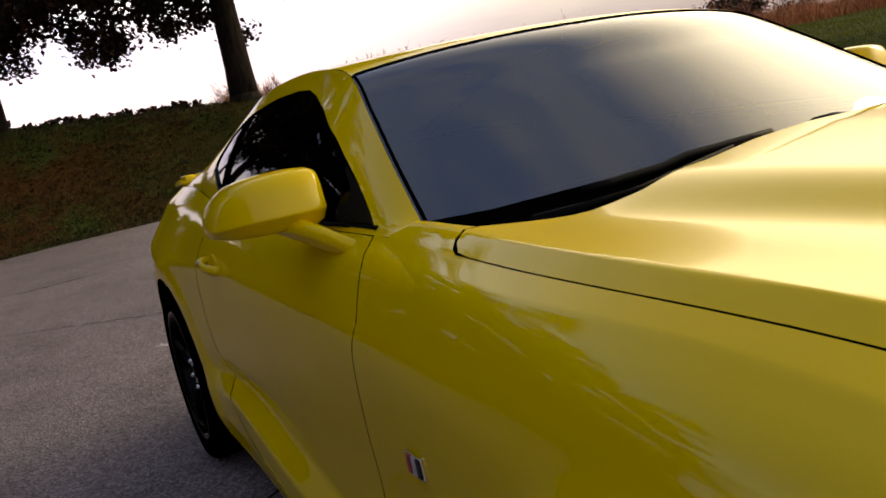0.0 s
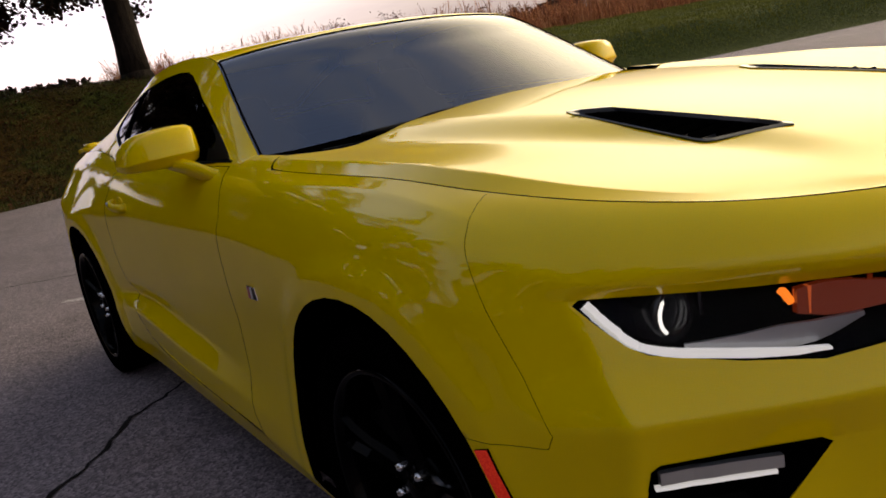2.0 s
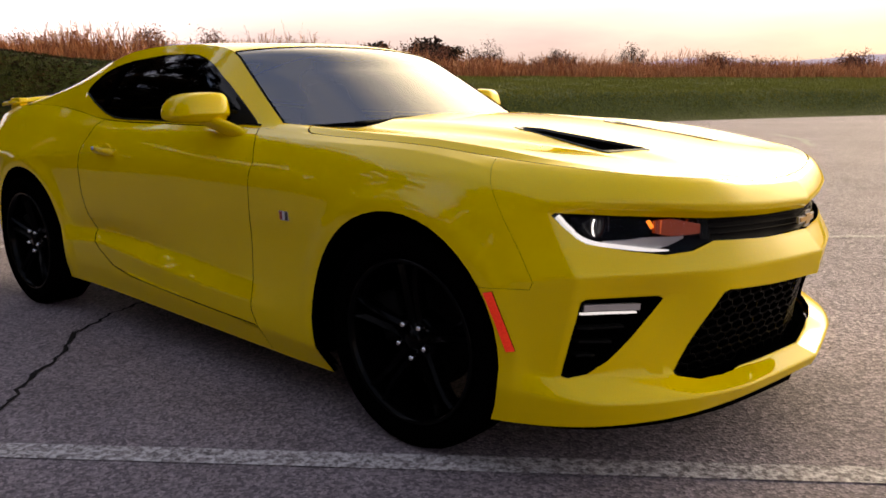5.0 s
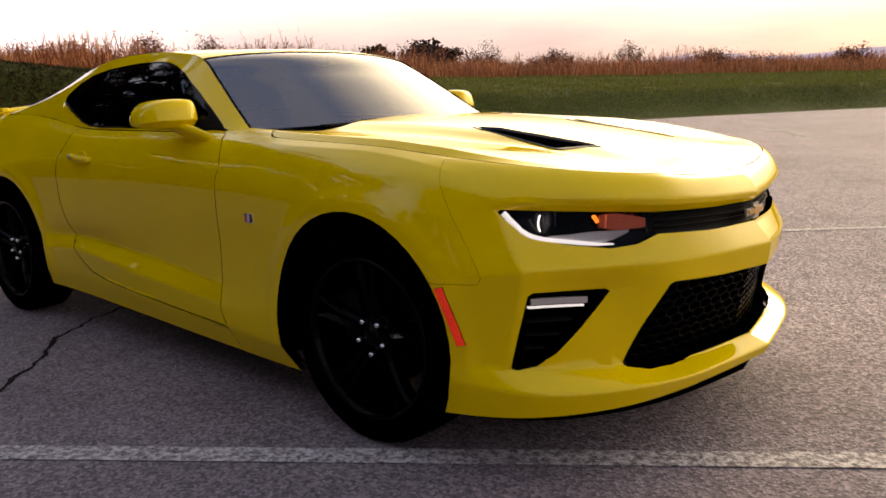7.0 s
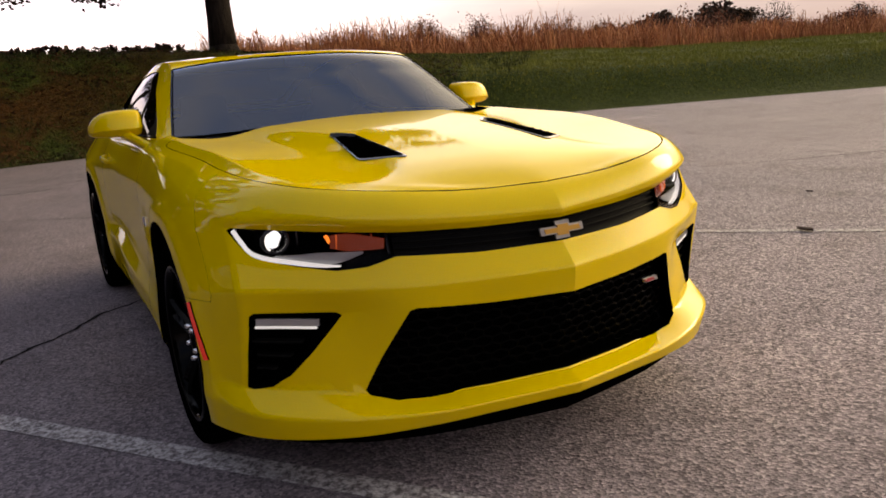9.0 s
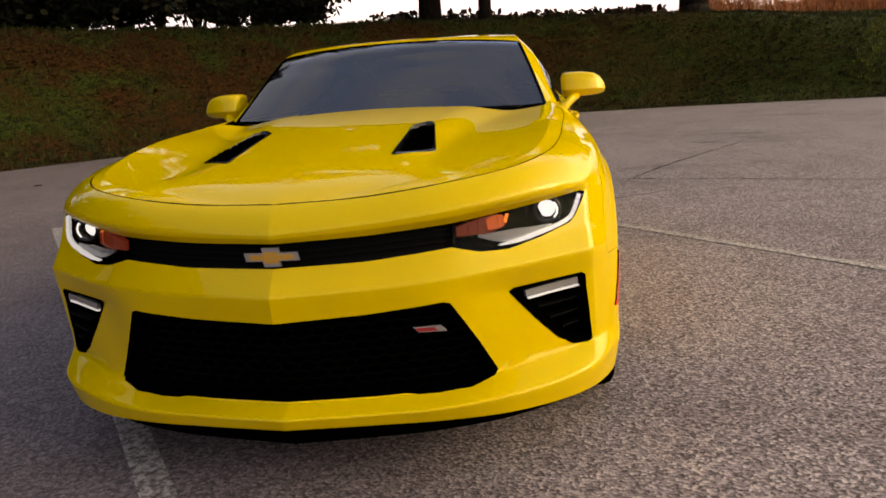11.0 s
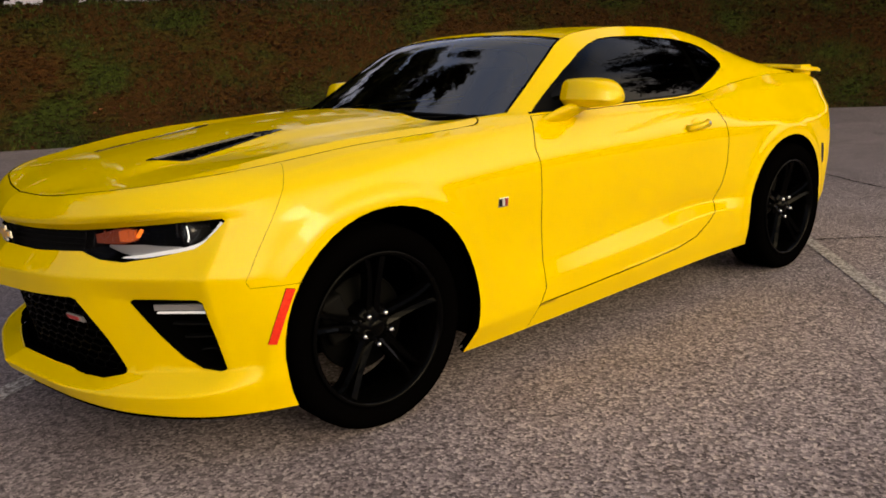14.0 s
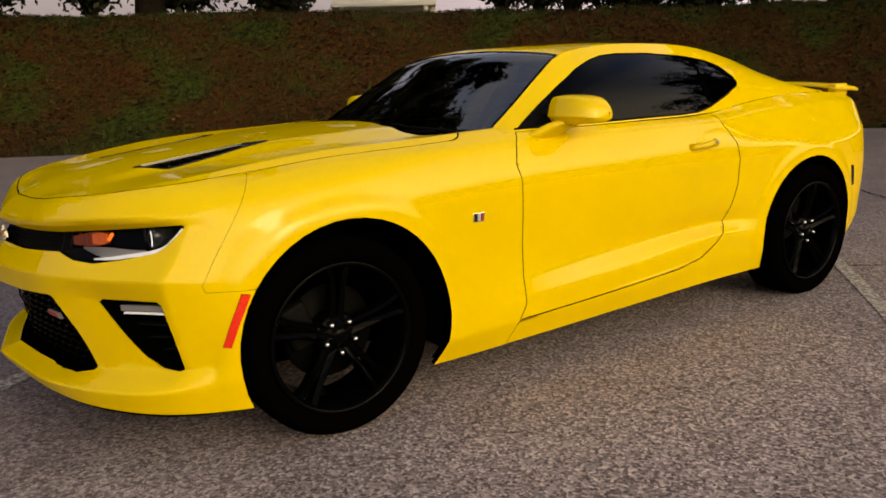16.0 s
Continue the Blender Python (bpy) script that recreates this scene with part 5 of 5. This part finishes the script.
tagged(ground_sheet(), "grass bank with fallen brown leaves round the lot", "ground", kind="structure")


def lot():
    """Asphalt sheet with a real edge, up to the bank and out behind the camera."""
    outline = [(float(a), float(b)) for a, b in edge] + [(-60, -80), (-60, 45)]
    bm = bmesh.new()
    a = [bm.verts.new((x, y, 0.0)) for x, y in outline]
    b = [bm.verts.new((x, y, -.08)) for x, y in outline]
    top_face = bm.faces.new(a)
    n = len(outline)
    for i in range(n):
        bm.faces.new((a[i], b[i], b[(i + 1) % n], a[(i + 1) % n]))
    bmesh.ops.triangulate(bm, faces=[top_face])
    bmesh.ops.recalc_face_normals(bm, faces=bm.faces)
    return bm


solo("pavement", lot(), ASPHALT, "worn grey asphalt parking lot with coarse aggregate", "pavement", "structure", smooth=False)


def ribbon(name, pts, width, z, material, label, jag=0.0, seed=1, taper=False):
    rnd = random.Random(seed)
    fine = []
    for (x0, y0), (x1, y1) in zip(pts, pts[1:]):
        n = max(2, int(math.hypot(x1 - x0, y1 - y0) / (.045 if jag else .5)))
        for k in range(n):
            t = k / n
            fine.append((x0 + (x1 - x0) * t + rnd.uniform(-jag, jag), y0 + (y1 - y0) * t + rnd.uniform(-jag, jag)))
    fine.append(pts[-1])
    verts, faces = [], []
    m = len(fine)
    for i, (x, y) in enumerate(fine):
        a, b = fine[max(i - 1, 0)], fine[min(i + 1, m - 1)]
        d = math.hypot(b[0] - a[0], b[1] - a[1]) or 1
        nx, ny = -(b[1] - a[1]) / d, (b[0] - a[0]) / d
        w = width / 2 * (rnd.uniform(.45, 1.3) if jag else 1)
        if taper:
            w *= max(.25, math.sin(math.pi * (i + .5) / m) ** .4)
        verts += [(x + nx * w, y + ny * w, z), (x - nx * w, y - ny * w, z)]
        if i:
            faces.append((2 * i - 2, 2 * i - 1, 2 * i + 1, 2 * i))
    ob = raw(name, verts, faces, material)
    return tagged(ob, label, "road marking" if material is LINE else "crack", kind="structure")


ribbon("parking_line", [(3.9, 3.80), (.92, 1.70), (-.27, .86), (-1.33, .11), (-2.6, -.79)], .10, .004, LINE, "worn white parking line on the asphalt")
ribbon("parking_line", [(5.2, .72), (2.96, -1.20), (2.0, -2.0), (.26, -3.44), (-.9, -4.4)], .08, .004, LINE, "worn white parking line on the asphalt")
CRACKS = [
    ([(1.0, 1.95), (1.54, 1.46), (1.75, 1.27), (1.86, 1.16), (2.05, 1.04), (2.16, .90), (2.25, .76), (2.5, .2)], .022),
    ([(7.6, 1.85), (6.65, .80), (5.9, -.20), (5.45, -1.2), (5.0, -2.5), (4.4, -3.8), (3.6, -5.6)], .028),
    ([(5.2, -1.5), (6.2, -2.0), (7.27, -2.64), (8.7, -3.5)], .030),
    ([(3.3, -.5), (3.64, -.79), (4.04, -1.17), (4.4, -1.75)], .022),
    ([(3.6, -5.2), (3.1, -6.1), (2.7, -7.1), (2.1, -8.6)], .03),
]
for i, (pts, w) in enumerate(CRACKS):
    ribbon("pavement_crack", pts, w, .003, CRACK, "dark jagged crack in the asphalt", .016, 5 + i, True)
for i, pts in enumerate([[(8.75, -2.75), (8.5, -3.2)], [(9.9, -3.3), (9.6, -4.0)], [(11.5, 7.9), (10.9, 8.1)], [(13.5, -4.5), (12.8, -5.9)], [(10.5, 1.6), (10.6, .6)]]):
    ribbon("pavement_crack", pts, .07, .003, CRACK, "short dark patch seam in the asphalt", .02, 40 + i, True)
ribbon("pavement_crack", [(5.1, -17.2), (4.4, -16.4), (3.7, -15.4), (2.8, -13.2)], .16, .003, SEAL, "pale filled crack in the asphalt", .09, 60, True)


def lot_leaf(x, y, s, turn):
    bm = grid_bm([[(s * u, s * w * (1 - u * u) * .55, .006 + s * .25 * abs(w) + .05 * s * u * u) for w in (-1, -.5, 0, .5, 1)] for u in np.linspace(-1, 1, 7)])
    bmesh.ops.solidify(bm, geom=bm.faces, thickness=.002)
    bm.transform(Matrix.Translation((x, y, 0)) @ Matrix.Rotation(turn, 4, "Z"))
    solo("fallen_leaf", bm, LOT_LEAF, "curled dark brown leaf lying on the asphalt", "leaf", group="leaves on the lot")


LOT_LEAF = mat("curled_leaf", (.045, .022, .012), .8)
for k, (x, y, s) in enumerate([(.66, -3.1, .06), (-.95, .95, .02), (5.9, 4.2, .05), (9.5, -8.0, .07), (7.5, 6.4, .05), (1.6, -4.4, .03), (4.2, 3.6, .04)]):
    lot_leaf(x, y, s, k * 1.3)


# ---- leaves and grass on the bank ----
def scatter(name, count, where, make, material, label, category, seed):
    rnd = random.Random(seed)
    verts, faces = [], []
    made = tries = 0
    while made < count and tries < count * 12:
        tries += 1
        p = where(rnd)
        if p is None:
            continue
        make(rnd, p, verts, faces)
        made += 1
    return tagged(raw(name, verts, faces, material), label, category, kind="stuff")


def on_bank(rnd, lo, hi, a0, a1, r0=9, r1=40):
    a, r = radians(rnd.uniform(a0, a1)), math.sqrt(rnd.uniform(r0 * r0, r1 * r1))
    x, y = 3 + r * math.cos(a), r * math.sin(a)
    d = beyond(x, y)
    return (x, y, terrain(x, y)) if lo < d < hi else None


def leaf(rnd, p, verts, faces, lo=.022, hi=.062):
    s, a = rnd.uniform(lo, hi), rnd.uniform(0, 6.28)
    u = Vector((math.cos(a), math.sin(a), rnd.uniform(-.35, .35))) * s
    v = Vector((-math.sin(a), math.cos(a), rnd.uniform(-.35, .35))) * s * .7
    c = Vector(p) + Vector((0, 0, .012 + rnd.uniform(0, .03)))
    b = len(verts)
    up = Vector((0, 0, s * .25))
    verts.extend([c - u, c - v + up, c + u, c + v + up])
    faces.append((b, b + 1, b + 2, b + 3))


def tuft(rnd, p, verts, faces, lo=.10, hi=.28):
    for _ in range(4):
        h, a = rnd.uniform(lo, hi), rnd.uniform(0, 6.28)
        lean = Vector((rnd.uniform(-.4, .4), rnd.uniform(-.4, .4), 1)) * h
        c = Vector(p) + Vector((rnd.uniform(-.08, .08), rnd.uniform(-.08, .08), -.02))
        w = Vector((math.cos(a), math.sin(a), 0)) * .012
        b = len(verts)
        verts.extend([c - w, c + w, c + lean])
        faces.append((b, b + 1, b + 2))


def clump(x, y, k=.45):
    return noise.noise((x * k, y * k, 7.0))


LEAF = varied("fallen_leaf", [(0.0, (.016, .006, .002)), (.5, (.042, .016, .005)), (.96, (.072, .028, .009)), (1.0, (.13, .07, .034))], drift=[(.36, (.38, .40, .40)), (.50, (1.0, .95, .9)), (.64, (1.9, 1.45, 1.2))])
BLADE = varied("grass_blade", [(0.0, (.010, .016, .003)), (.6, (.030, .046, .007)), (1.0, (.06, .066, .016))], drift=[(.36, (.50, .55, .5)), (.52, (1.0, 1.0, 1.0)), (.66, (1.5, 1.7, 1.2))])
BLADE_GREEN = varied("grass_blade_green", [(0.0, (.10, .115, .012)), (.6, (.18, .19, .022)), (1.0, (.27, .25, .045))])
STRAW = varied("dry_stalk", [(0.0, (.19, .062, .026)), (.5, (.40, .155, .060)), (1.0, (.58, .29, .12))], drift=[(.38, (.7, .6, .55)), (.52, (1.0, 1.0, 1.0)), (.66, (1.25, 1.15, 1.0))])


def leafy(rnd):
    p = on_bank(rnd, .2, 13, -35, 120)
    if not p or beyond(p[0], p[1]) < rnd.uniform(.1, 2.4) - .8 or beyond(p[0], p[1]) > rnd.uniform(4.5, 12):
        return None
    return p if clump(p[0], p[1]) > rnd.uniform(-.75, .1) else None


def grassy(rnd):
    p = on_bank(rnd, .1, 12, -40, 120)
    if not p:
        return None
    d = beyond(p[0], p[1])
    return p if clump(p[0], p[1]) < rnd.uniform(-.2, .5) or d < rnd.uniform(.2, 2.6) or d > rnd.uniform(4.5, 9) else None


scatter("fallen_leaves", 60000, leafy, leaf, LEAF, "brown fallen leaves strewn over the bank", "leaves", 11)
scatter("bank_grass", 34000, grassy, lambda r, p, v, f: tuft(r, p, v, f, .05, .16), BLADE, "dull green grass on the bank", "grass", 12)
# bright blades left off the lower face, whose dark ground stands for its shade
scatter("verge_grass", 52000, lambda r: on_bank(r, r.uniform(1.0, 2.4), 14, -104, -28, 14, 60), lambda r, p, v, f: tuft(r, p, v, f, .05, .12), BLADE_GREEN, "green mown grass bank", "grass", 13)


def stalk(rnd, p, verts, faces):
    h = rnd.uniform(.5, 1.35) * (1.3 if p[1] > -p[0] * 1.1 else 1.0) * (.95 + .75 * clump(p[0], p[1], .22))
    for _ in range(3):
        a = rnd.uniform(0, 6.28)
        c = Vector(p) + Vector((rnd.uniform(-.25, .25), rnd.uniform(-.25, .25), -.05))
        lean = Vector((rnd.gauss(0, .26), rnd.gauss(0, .26), 1)) * h * rnd.uniform(.6, 1)
        w = Vector((math.cos(a), math.sin(a), 0)) * rnd.uniform(.012, .028)
        b = len(verts)
        verts.extend([c - w, c + w, c + lean + w * .5, c + lean - w * .5])
        faces.append((b, b + 1, b + 2, b + 3))
        for _ in range(5):
            t = rnd.uniform(.4, 1)
            o = c + lean * t
            s = Vector((rnd.uniform(-.3, .3), rnd.uniform(-.3, .3), rnd.uniform(-.05, .25)))
            b = len(verts)
            verts.extend([o, o + s * .6 + w, o + s])
            faces.append((b, b + 1, b + 2))


scatter("dry_field_stalks", 28000, lambda r: on_bank(r, 13, 60, -98, -13, 24, 90), stalk, STRAW, "tall reddish dry stalks in the field behind the bank", "dry plants", 14)


# ---- trees ----
LEAVES_BROWN = varied("brown_foliage", [(0.0, (.012, .010, .006)), (.6, (.035, .020, .010)), (1.0, (.085, .040, .018))])
LEAVES_DARK = varied("dark_foliage", [(0.0, (.006, .009, .005)), (.7, (.018, .022, .010)), (1.0, (.04, .038, .016))])


def tree(name, x, y, height, radius, trunk, low, leaves, material, label, seed, size=(.10, .22)):
    rnd = random.Random(seed)
    z0 = terrain(x, y) - .15
    t = thing(name, label, "tree", (x, y, z0))
    bm = bmesh.new()
    base = [(0, 0, 0), (.03, .01, .35), (.05, 0, 1.2), (.02, .05, low), (0, .1, height * .5), (.1, 0, height * .8)]
    tube_bm(base[:2], trunk * 1.45, 14, bm, trunk * 1.1)
    tube_bm(base[1:4], trunk * 1.1, 14, bm, trunk * .85)
    tube_bm(base[3:], trunk * .85, 10, bm, trunk * .12)
    tips = []
    for k in range(26):
        h = low * rnd.uniform(.9, 1.05) + (height * .72 - low) * (k / 26)
        a = k * 2.4 + rnd.uniform(-.4, .4)
        reach = radius * rnd.uniform(.55, 1.0) * math.sqrt(max(.15, 1 - ((h - low) / (height - low)) ** 2))
        p = [(0, 0, h)]
        for s in range(1, 5):
            u = s / 4
            p.append((math.cos(a + .25 * u) * reach * u, math.sin(a + .25 * u) * reach * u, h + reach * (.35 * u - .32 * u * u) + rnd.uniform(-.15, .15)))
        tube_bm(p, trunk * rnd.uniform(.18, .30), 6, bm, .02)
        tips += [Vector(q) for q in p[1:]]
        for s in range(2, 5):
            for _ in range(2):
                q = Vector(p[s])
                d = Vector((rnd.uniform(-1, 1), rnd.uniform(-1, 1), rnd.uniform(-.5, .6))) * reach * .28
                tube_bm([q, q + d * .5 + Vector((0, 0, .08)), q + d], .035, 4, bm, .010)
                tips.append(q + d)
    part("trunk", bm, BARK, t)
    verts, faces = [], []
    clusters = []
    for q in tips:
        for _ in range(3):
            clusters.append(q + Vector((rnd.gauss(0, .45), rnd.gauss(0, .45), rnd.gauss(0, .3))))
    for _ in range(leaves):
        c = rnd.choice(clusters) + Vector((rnd.gauss(0, .30), rnd.gauss(0, .30), rnd.gauss(0, .22)))
        s = rnd.uniform(*size)
        u = Vector((rnd.uniform(-1, 1), rnd.uniform(-1, 1), rnd.uniform(-1, 1))).normalized()
        v = u.orthogonal().normalized()
        u, v = u * s, v * s * .75
        b = len(verts)
        verts.extend([c - u, c - u * .2 - v, c + u, c - u * .2 + v])
        faces.append((b, b + 1, b + 2, b + 3))
    crown = raw("crown", verts, faces, material)
    crown.parent = t
    return t


tree("maple_tree", 24.5, -5.6, 15, 7.6, .42, 3.8, 85000, LEAVES_BROWN, "large maple with dark brown autumn leaves", 21, (.06, .13))
tree("maple_tree", 26.0, 1.2, 12, 5.2, .22, 2.6, 30000, LEAVES_BROWN, "slim maple with low brown branches", 22, (.06, .13))
tree("maple_tree", 26.5, 3.2, 24, 8.0, .40, 3.4, 66000, LEAVES_BROWN, "maple with dark brown autumn leaves", 23, (.06, .14))
tree("maple_tree", 25.5, 9.1, 21, 7.5, .40, 2.4, 56000, LEAVES_DARK, "broad dark tree at the top of the bank", 24, (.12, .26))
tree("maple_tree", 21.7, 14.6, 22, 7.5, .42, 2.2, 56000, LEAVES_DARK, "broad dark tree at the top of the bank", 25, (.12, .26))
tree("maple_tree", 27.5, 32.1, 17, 5.5, .30, 6.6, 9000, LEAVES_BROWN, "slim tree with thin brown leaves", 26)
tree("maple_tree", 6.0, 22.5, 23, 7.5, .44, 2.0, 60000, LEAVES_DARK, "broad dark tree at the top of the bank", 27, (.14, .30))
tree("maple_tree", -2.0, 25.0, 23, 7.5, .44, 2.0, 60000, LEAVES_DARK, "broad dark tree at the top of the bank", 28, (.14, .30))
tree("maple_tree", -10.0, 27.0, 23, 8.0, .44, 2.0, 60000, LEAVES_DARK, "broad dark tree at the top of the bank", 29, (.14, .30))
tree("maple_tree", -19.0, 29.0, 22, 8.0, .44, 2.0, 56000, LEAVES_DARK, "broad dark tree at the top of the bank", 30, (.16, .32))


def shrub(x, y, height, radius, count, material, label, seed, size=(.08, .2), name="shrub"):
    """Many stems from one foot, with small leaves towards the tips."""
    rnd = random.Random(seed)
    t = thing(name, label, "shrub", (x, y, terrain(x, y) - .1))
    bm = bmesh.new()
    tips = []
    for _ in range(16):
        a, reach = rnd.uniform(0, 6.28), radius * rnd.uniform(.15, 1)
        h = height * rnd.uniform(.6, 1) * (1 - .35 * reach / radius)
        p = [(0, 0, 0), (math.cos(a) * reach * .3, math.sin(a) * reach * .3, h * .45), (math.cos(a) * reach * .75, math.sin(a) * reach * .75, h * .8), (math.cos(a) * reach, math.sin(a) * reach, h)]
        tube_bm(p, .05 * height / 4, 5, bm, .008)
        for q in p[1:]:
            q = Vector(q)
            for _ in range(3):
                d = Vector((rnd.uniform(-1, 1), rnd.uniform(-1, 1), rnd.uniform(-.2, 1))) * radius * .35
                tube_bm([q, q + d * .6, q + d], .016, 4, bm, .005)
                tips += [q + d, q + d * .5]
    part("branchwork", bm, BARK, t)
    verts, faces = [], []
    for _ in range(count):
        c = rnd.choice(tips) + Vector((rnd.gauss(0, radius * .12), rnd.gauss(0, radius * .12), rnd.gauss(0, height * .06)))
        s_ = rnd.uniform(*size)
        u = Vector((rnd.uniform(-1, 1), rnd.uniform(-1, 1), rnd.uniform(-1, 1))).normalized()
        v = u.orthogonal().normalized() * s_ * .7
        u = u * s_
        b = len(verts)
        verts.extend([c - u, c - v, c + u, c + v])
        faces.append((b, b + 1, b + 2, b + 3))
    raw("foliage", verts, faces, material).parent = t
    return t


LEAVES_RED = varied("reddish_foliage", [(0.0, (.09, .034, .020)), (.6, (.22, .09, .05)), (1.0, (.36, .18, .10))])
rnd_ = random.Random(77)
for k in range(13):         # dark undergrowth along the top of the bank
    az = radians(17 + 2.35 * k)
    r_ = rnd_.uniform(25.5, 29)
    shrub(-2.6 + r_ * math.cos(az), -1 + r_ * math.sin(az), rnd_.uniform(2.4, 4.6), rnd_.uniform(1.5, 2.2), 5200, LEAVES_DARK, "dense dark shrub on top of the bank", 100 + k, (.07, .15))
for k in range(7):
    az = radians(66 + 6 * k)
    r_ = rnd_.uniform(25, 29)
    shrub(-1.2 + r_ * math.cos(az), -3.2 + r_ * math.sin(az), rnd_.uniform(2.6, 4.2), rnd_.uniform(1.6, 2.4), 5200, LEAVES_DARK, "dense dark shrub on top of the bank", 130 + k, (.07, .15))
for k in range(6):          # low bushes on the skyline by the maples
    az = radians(-7 + 3.0 * k + rnd_.uniform(-1, 1))
    shrub(-2 + 33 * math.cos(az), 33 * math.sin(az), rnd_.uniform(.3, .55), rnd_.uniform(1.0, 1.8), 900, LEAVES_BROWN, "low brown bush on the skyline", 150 + k)
for k in range(64):         # leafless reddish brush beyond the verge
    az = radians(rnd_.uniform(-88, -17))
    r_ = rnd_.uniform(44, 75)
    shrub(r_ * math.cos(az), r_ * math.sin(az), rnd_.uniform(1.0, 1.9) * (1.55 if az > radians(-50) else 1.0), rnd_.uniform(1.0, 2.0), 1300, LEAVES_RED, "thin reddish brush in the dry field", 200 + k, (.025, .07))
for k, (az, r_, h, w) in enumerate([(-44.5, 105, 4.2, 3.0), (-48.5, 110, 5.4, 3.6), (-41, 108, 3.4, 3.6), (-38, 115, 3.6, 3.6), (-52, 60, 2.8, 1.3), (-57, 62, 2.4, 1.2), (-62, 60, 2.7, 1.2)]):
    a = radians(az)
    shrub(-2 + r_ * math.cos(a), 2 + r_ * math.sin(a), h, w, 7000 if r_ > 90 else 1600, LEAVES_BROWN, "dark round tree beyond the field", 300 + k, (.14, .32) if r_ > 90 else (.02, .055), "field_tree")


# far hills; the pale lavender haze of distance is painted into their colour
HILL = mat("haze_tinted_hill", (.16, .15, .21), 1.0, spec=0.0)
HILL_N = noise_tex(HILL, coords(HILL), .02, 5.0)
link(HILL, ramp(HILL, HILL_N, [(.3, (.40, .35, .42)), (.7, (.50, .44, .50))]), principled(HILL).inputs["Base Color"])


def ridge(name, dist, a0, a1, height, seed, label):
    verts, faces = [], []
    n = 90
    for k in range(n + 1):
        t = k / n
        a = radians(a0 + (a1 - a0) * t)
        x, y = dist * math.cos(a), dist * math.sin(a)
        h = height * math.sin(math.pi * t) ** .6 * (.75 + .5 * noise.noise((t * 5, seed, 0))) + dist * .004 * noise.noise((t * 30, seed, 2))
        verts += [(x, y, -5), (x * 1.02, y * 1.02, h * .6 + 3), (x * 1.06, y * 1.06, h + 5), (x * 1.2, y * 1.2, -5)]
        if k:
            b = 4 * k
            for j in range(3):
                faces.append((b - 4 + j, b + j, b + j + 1, b - 3 + j))
    return tagged(raw(name, verts, faces, HILL, True), label, "hill", kind="structure")


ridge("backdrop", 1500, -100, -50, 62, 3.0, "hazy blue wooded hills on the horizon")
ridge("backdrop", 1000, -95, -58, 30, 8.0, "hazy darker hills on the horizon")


# white house beyond the bank
def house():
    hx, hy = 31.3, 50.5
    base = terrain(hx, hy)
    h = thing("house", "white two-storey house beyond the bank", "house", (hx, hy, base))
    h.rotation_euler = (0, 0, radians(57))
    siding = mat("white_siding", (.72, .70, .66), .7)
    zz = coords(siding)
    wave = node(siding, "ShaderNodeTexWave", Scale=3.2, Distortion=0.0)
    wave.bands_direction = "Z"
    link(siding, zz, wave.inputs["Vector"])
    bump(siding, wave.outputs["Fac"], .4, .02)
    roof_m = varied("roof_shingle", [(0.0, (.05, .045, .045)), (1.0, (.10, .09, .085))])
    part("wall", box_bm(5.0, 7.5, 6.0, 0, Matrix.Translation((0, 0, 3.0))), siding, h, smooth=False)
    for s in (1, -1):
        part("roof", prism_bm([(-.4, 6.0), (2.6, 8.2), (2.6, 8.35), (-.4, 6.2)], 8.3, lambda u, v, w, s=s: (s * (2.6 - u), w - 4.15, v - .05)), roof_m, h, smooth=False)
    for yy in (-2.2, 0, 2.2):
        for z in (1.7, 4.4):
            win = part("window", box_bm(.06, .95, 1.4, 0, Matrix.Translation((-2.52, yy, z))), BLACK_GLOSS, h, smooth=False)
            part("frame", box_bm(.08, 1.15, .10, .01, Matrix.Translation((-2.54, yy, z - .75))), siding, win, smooth=False)
    part("porch_column", box_bm(.3, .3, 3.0, .03, Matrix.Translation((-3.6, -3.0, 1.5))), siding, h, smooth=False)
    part("porch_column", box_bm(.3, .3, 3.0, .03, Matrix.Translation((-3.6, 3.0, 1.5))), siding, h, smooth=False)
    part("porch_roof", box_bm(1.6, 7.5, .25, .03, Matrix.Translation((-3.1, 0, 3.1))), siding, h, smooth=False)


house()
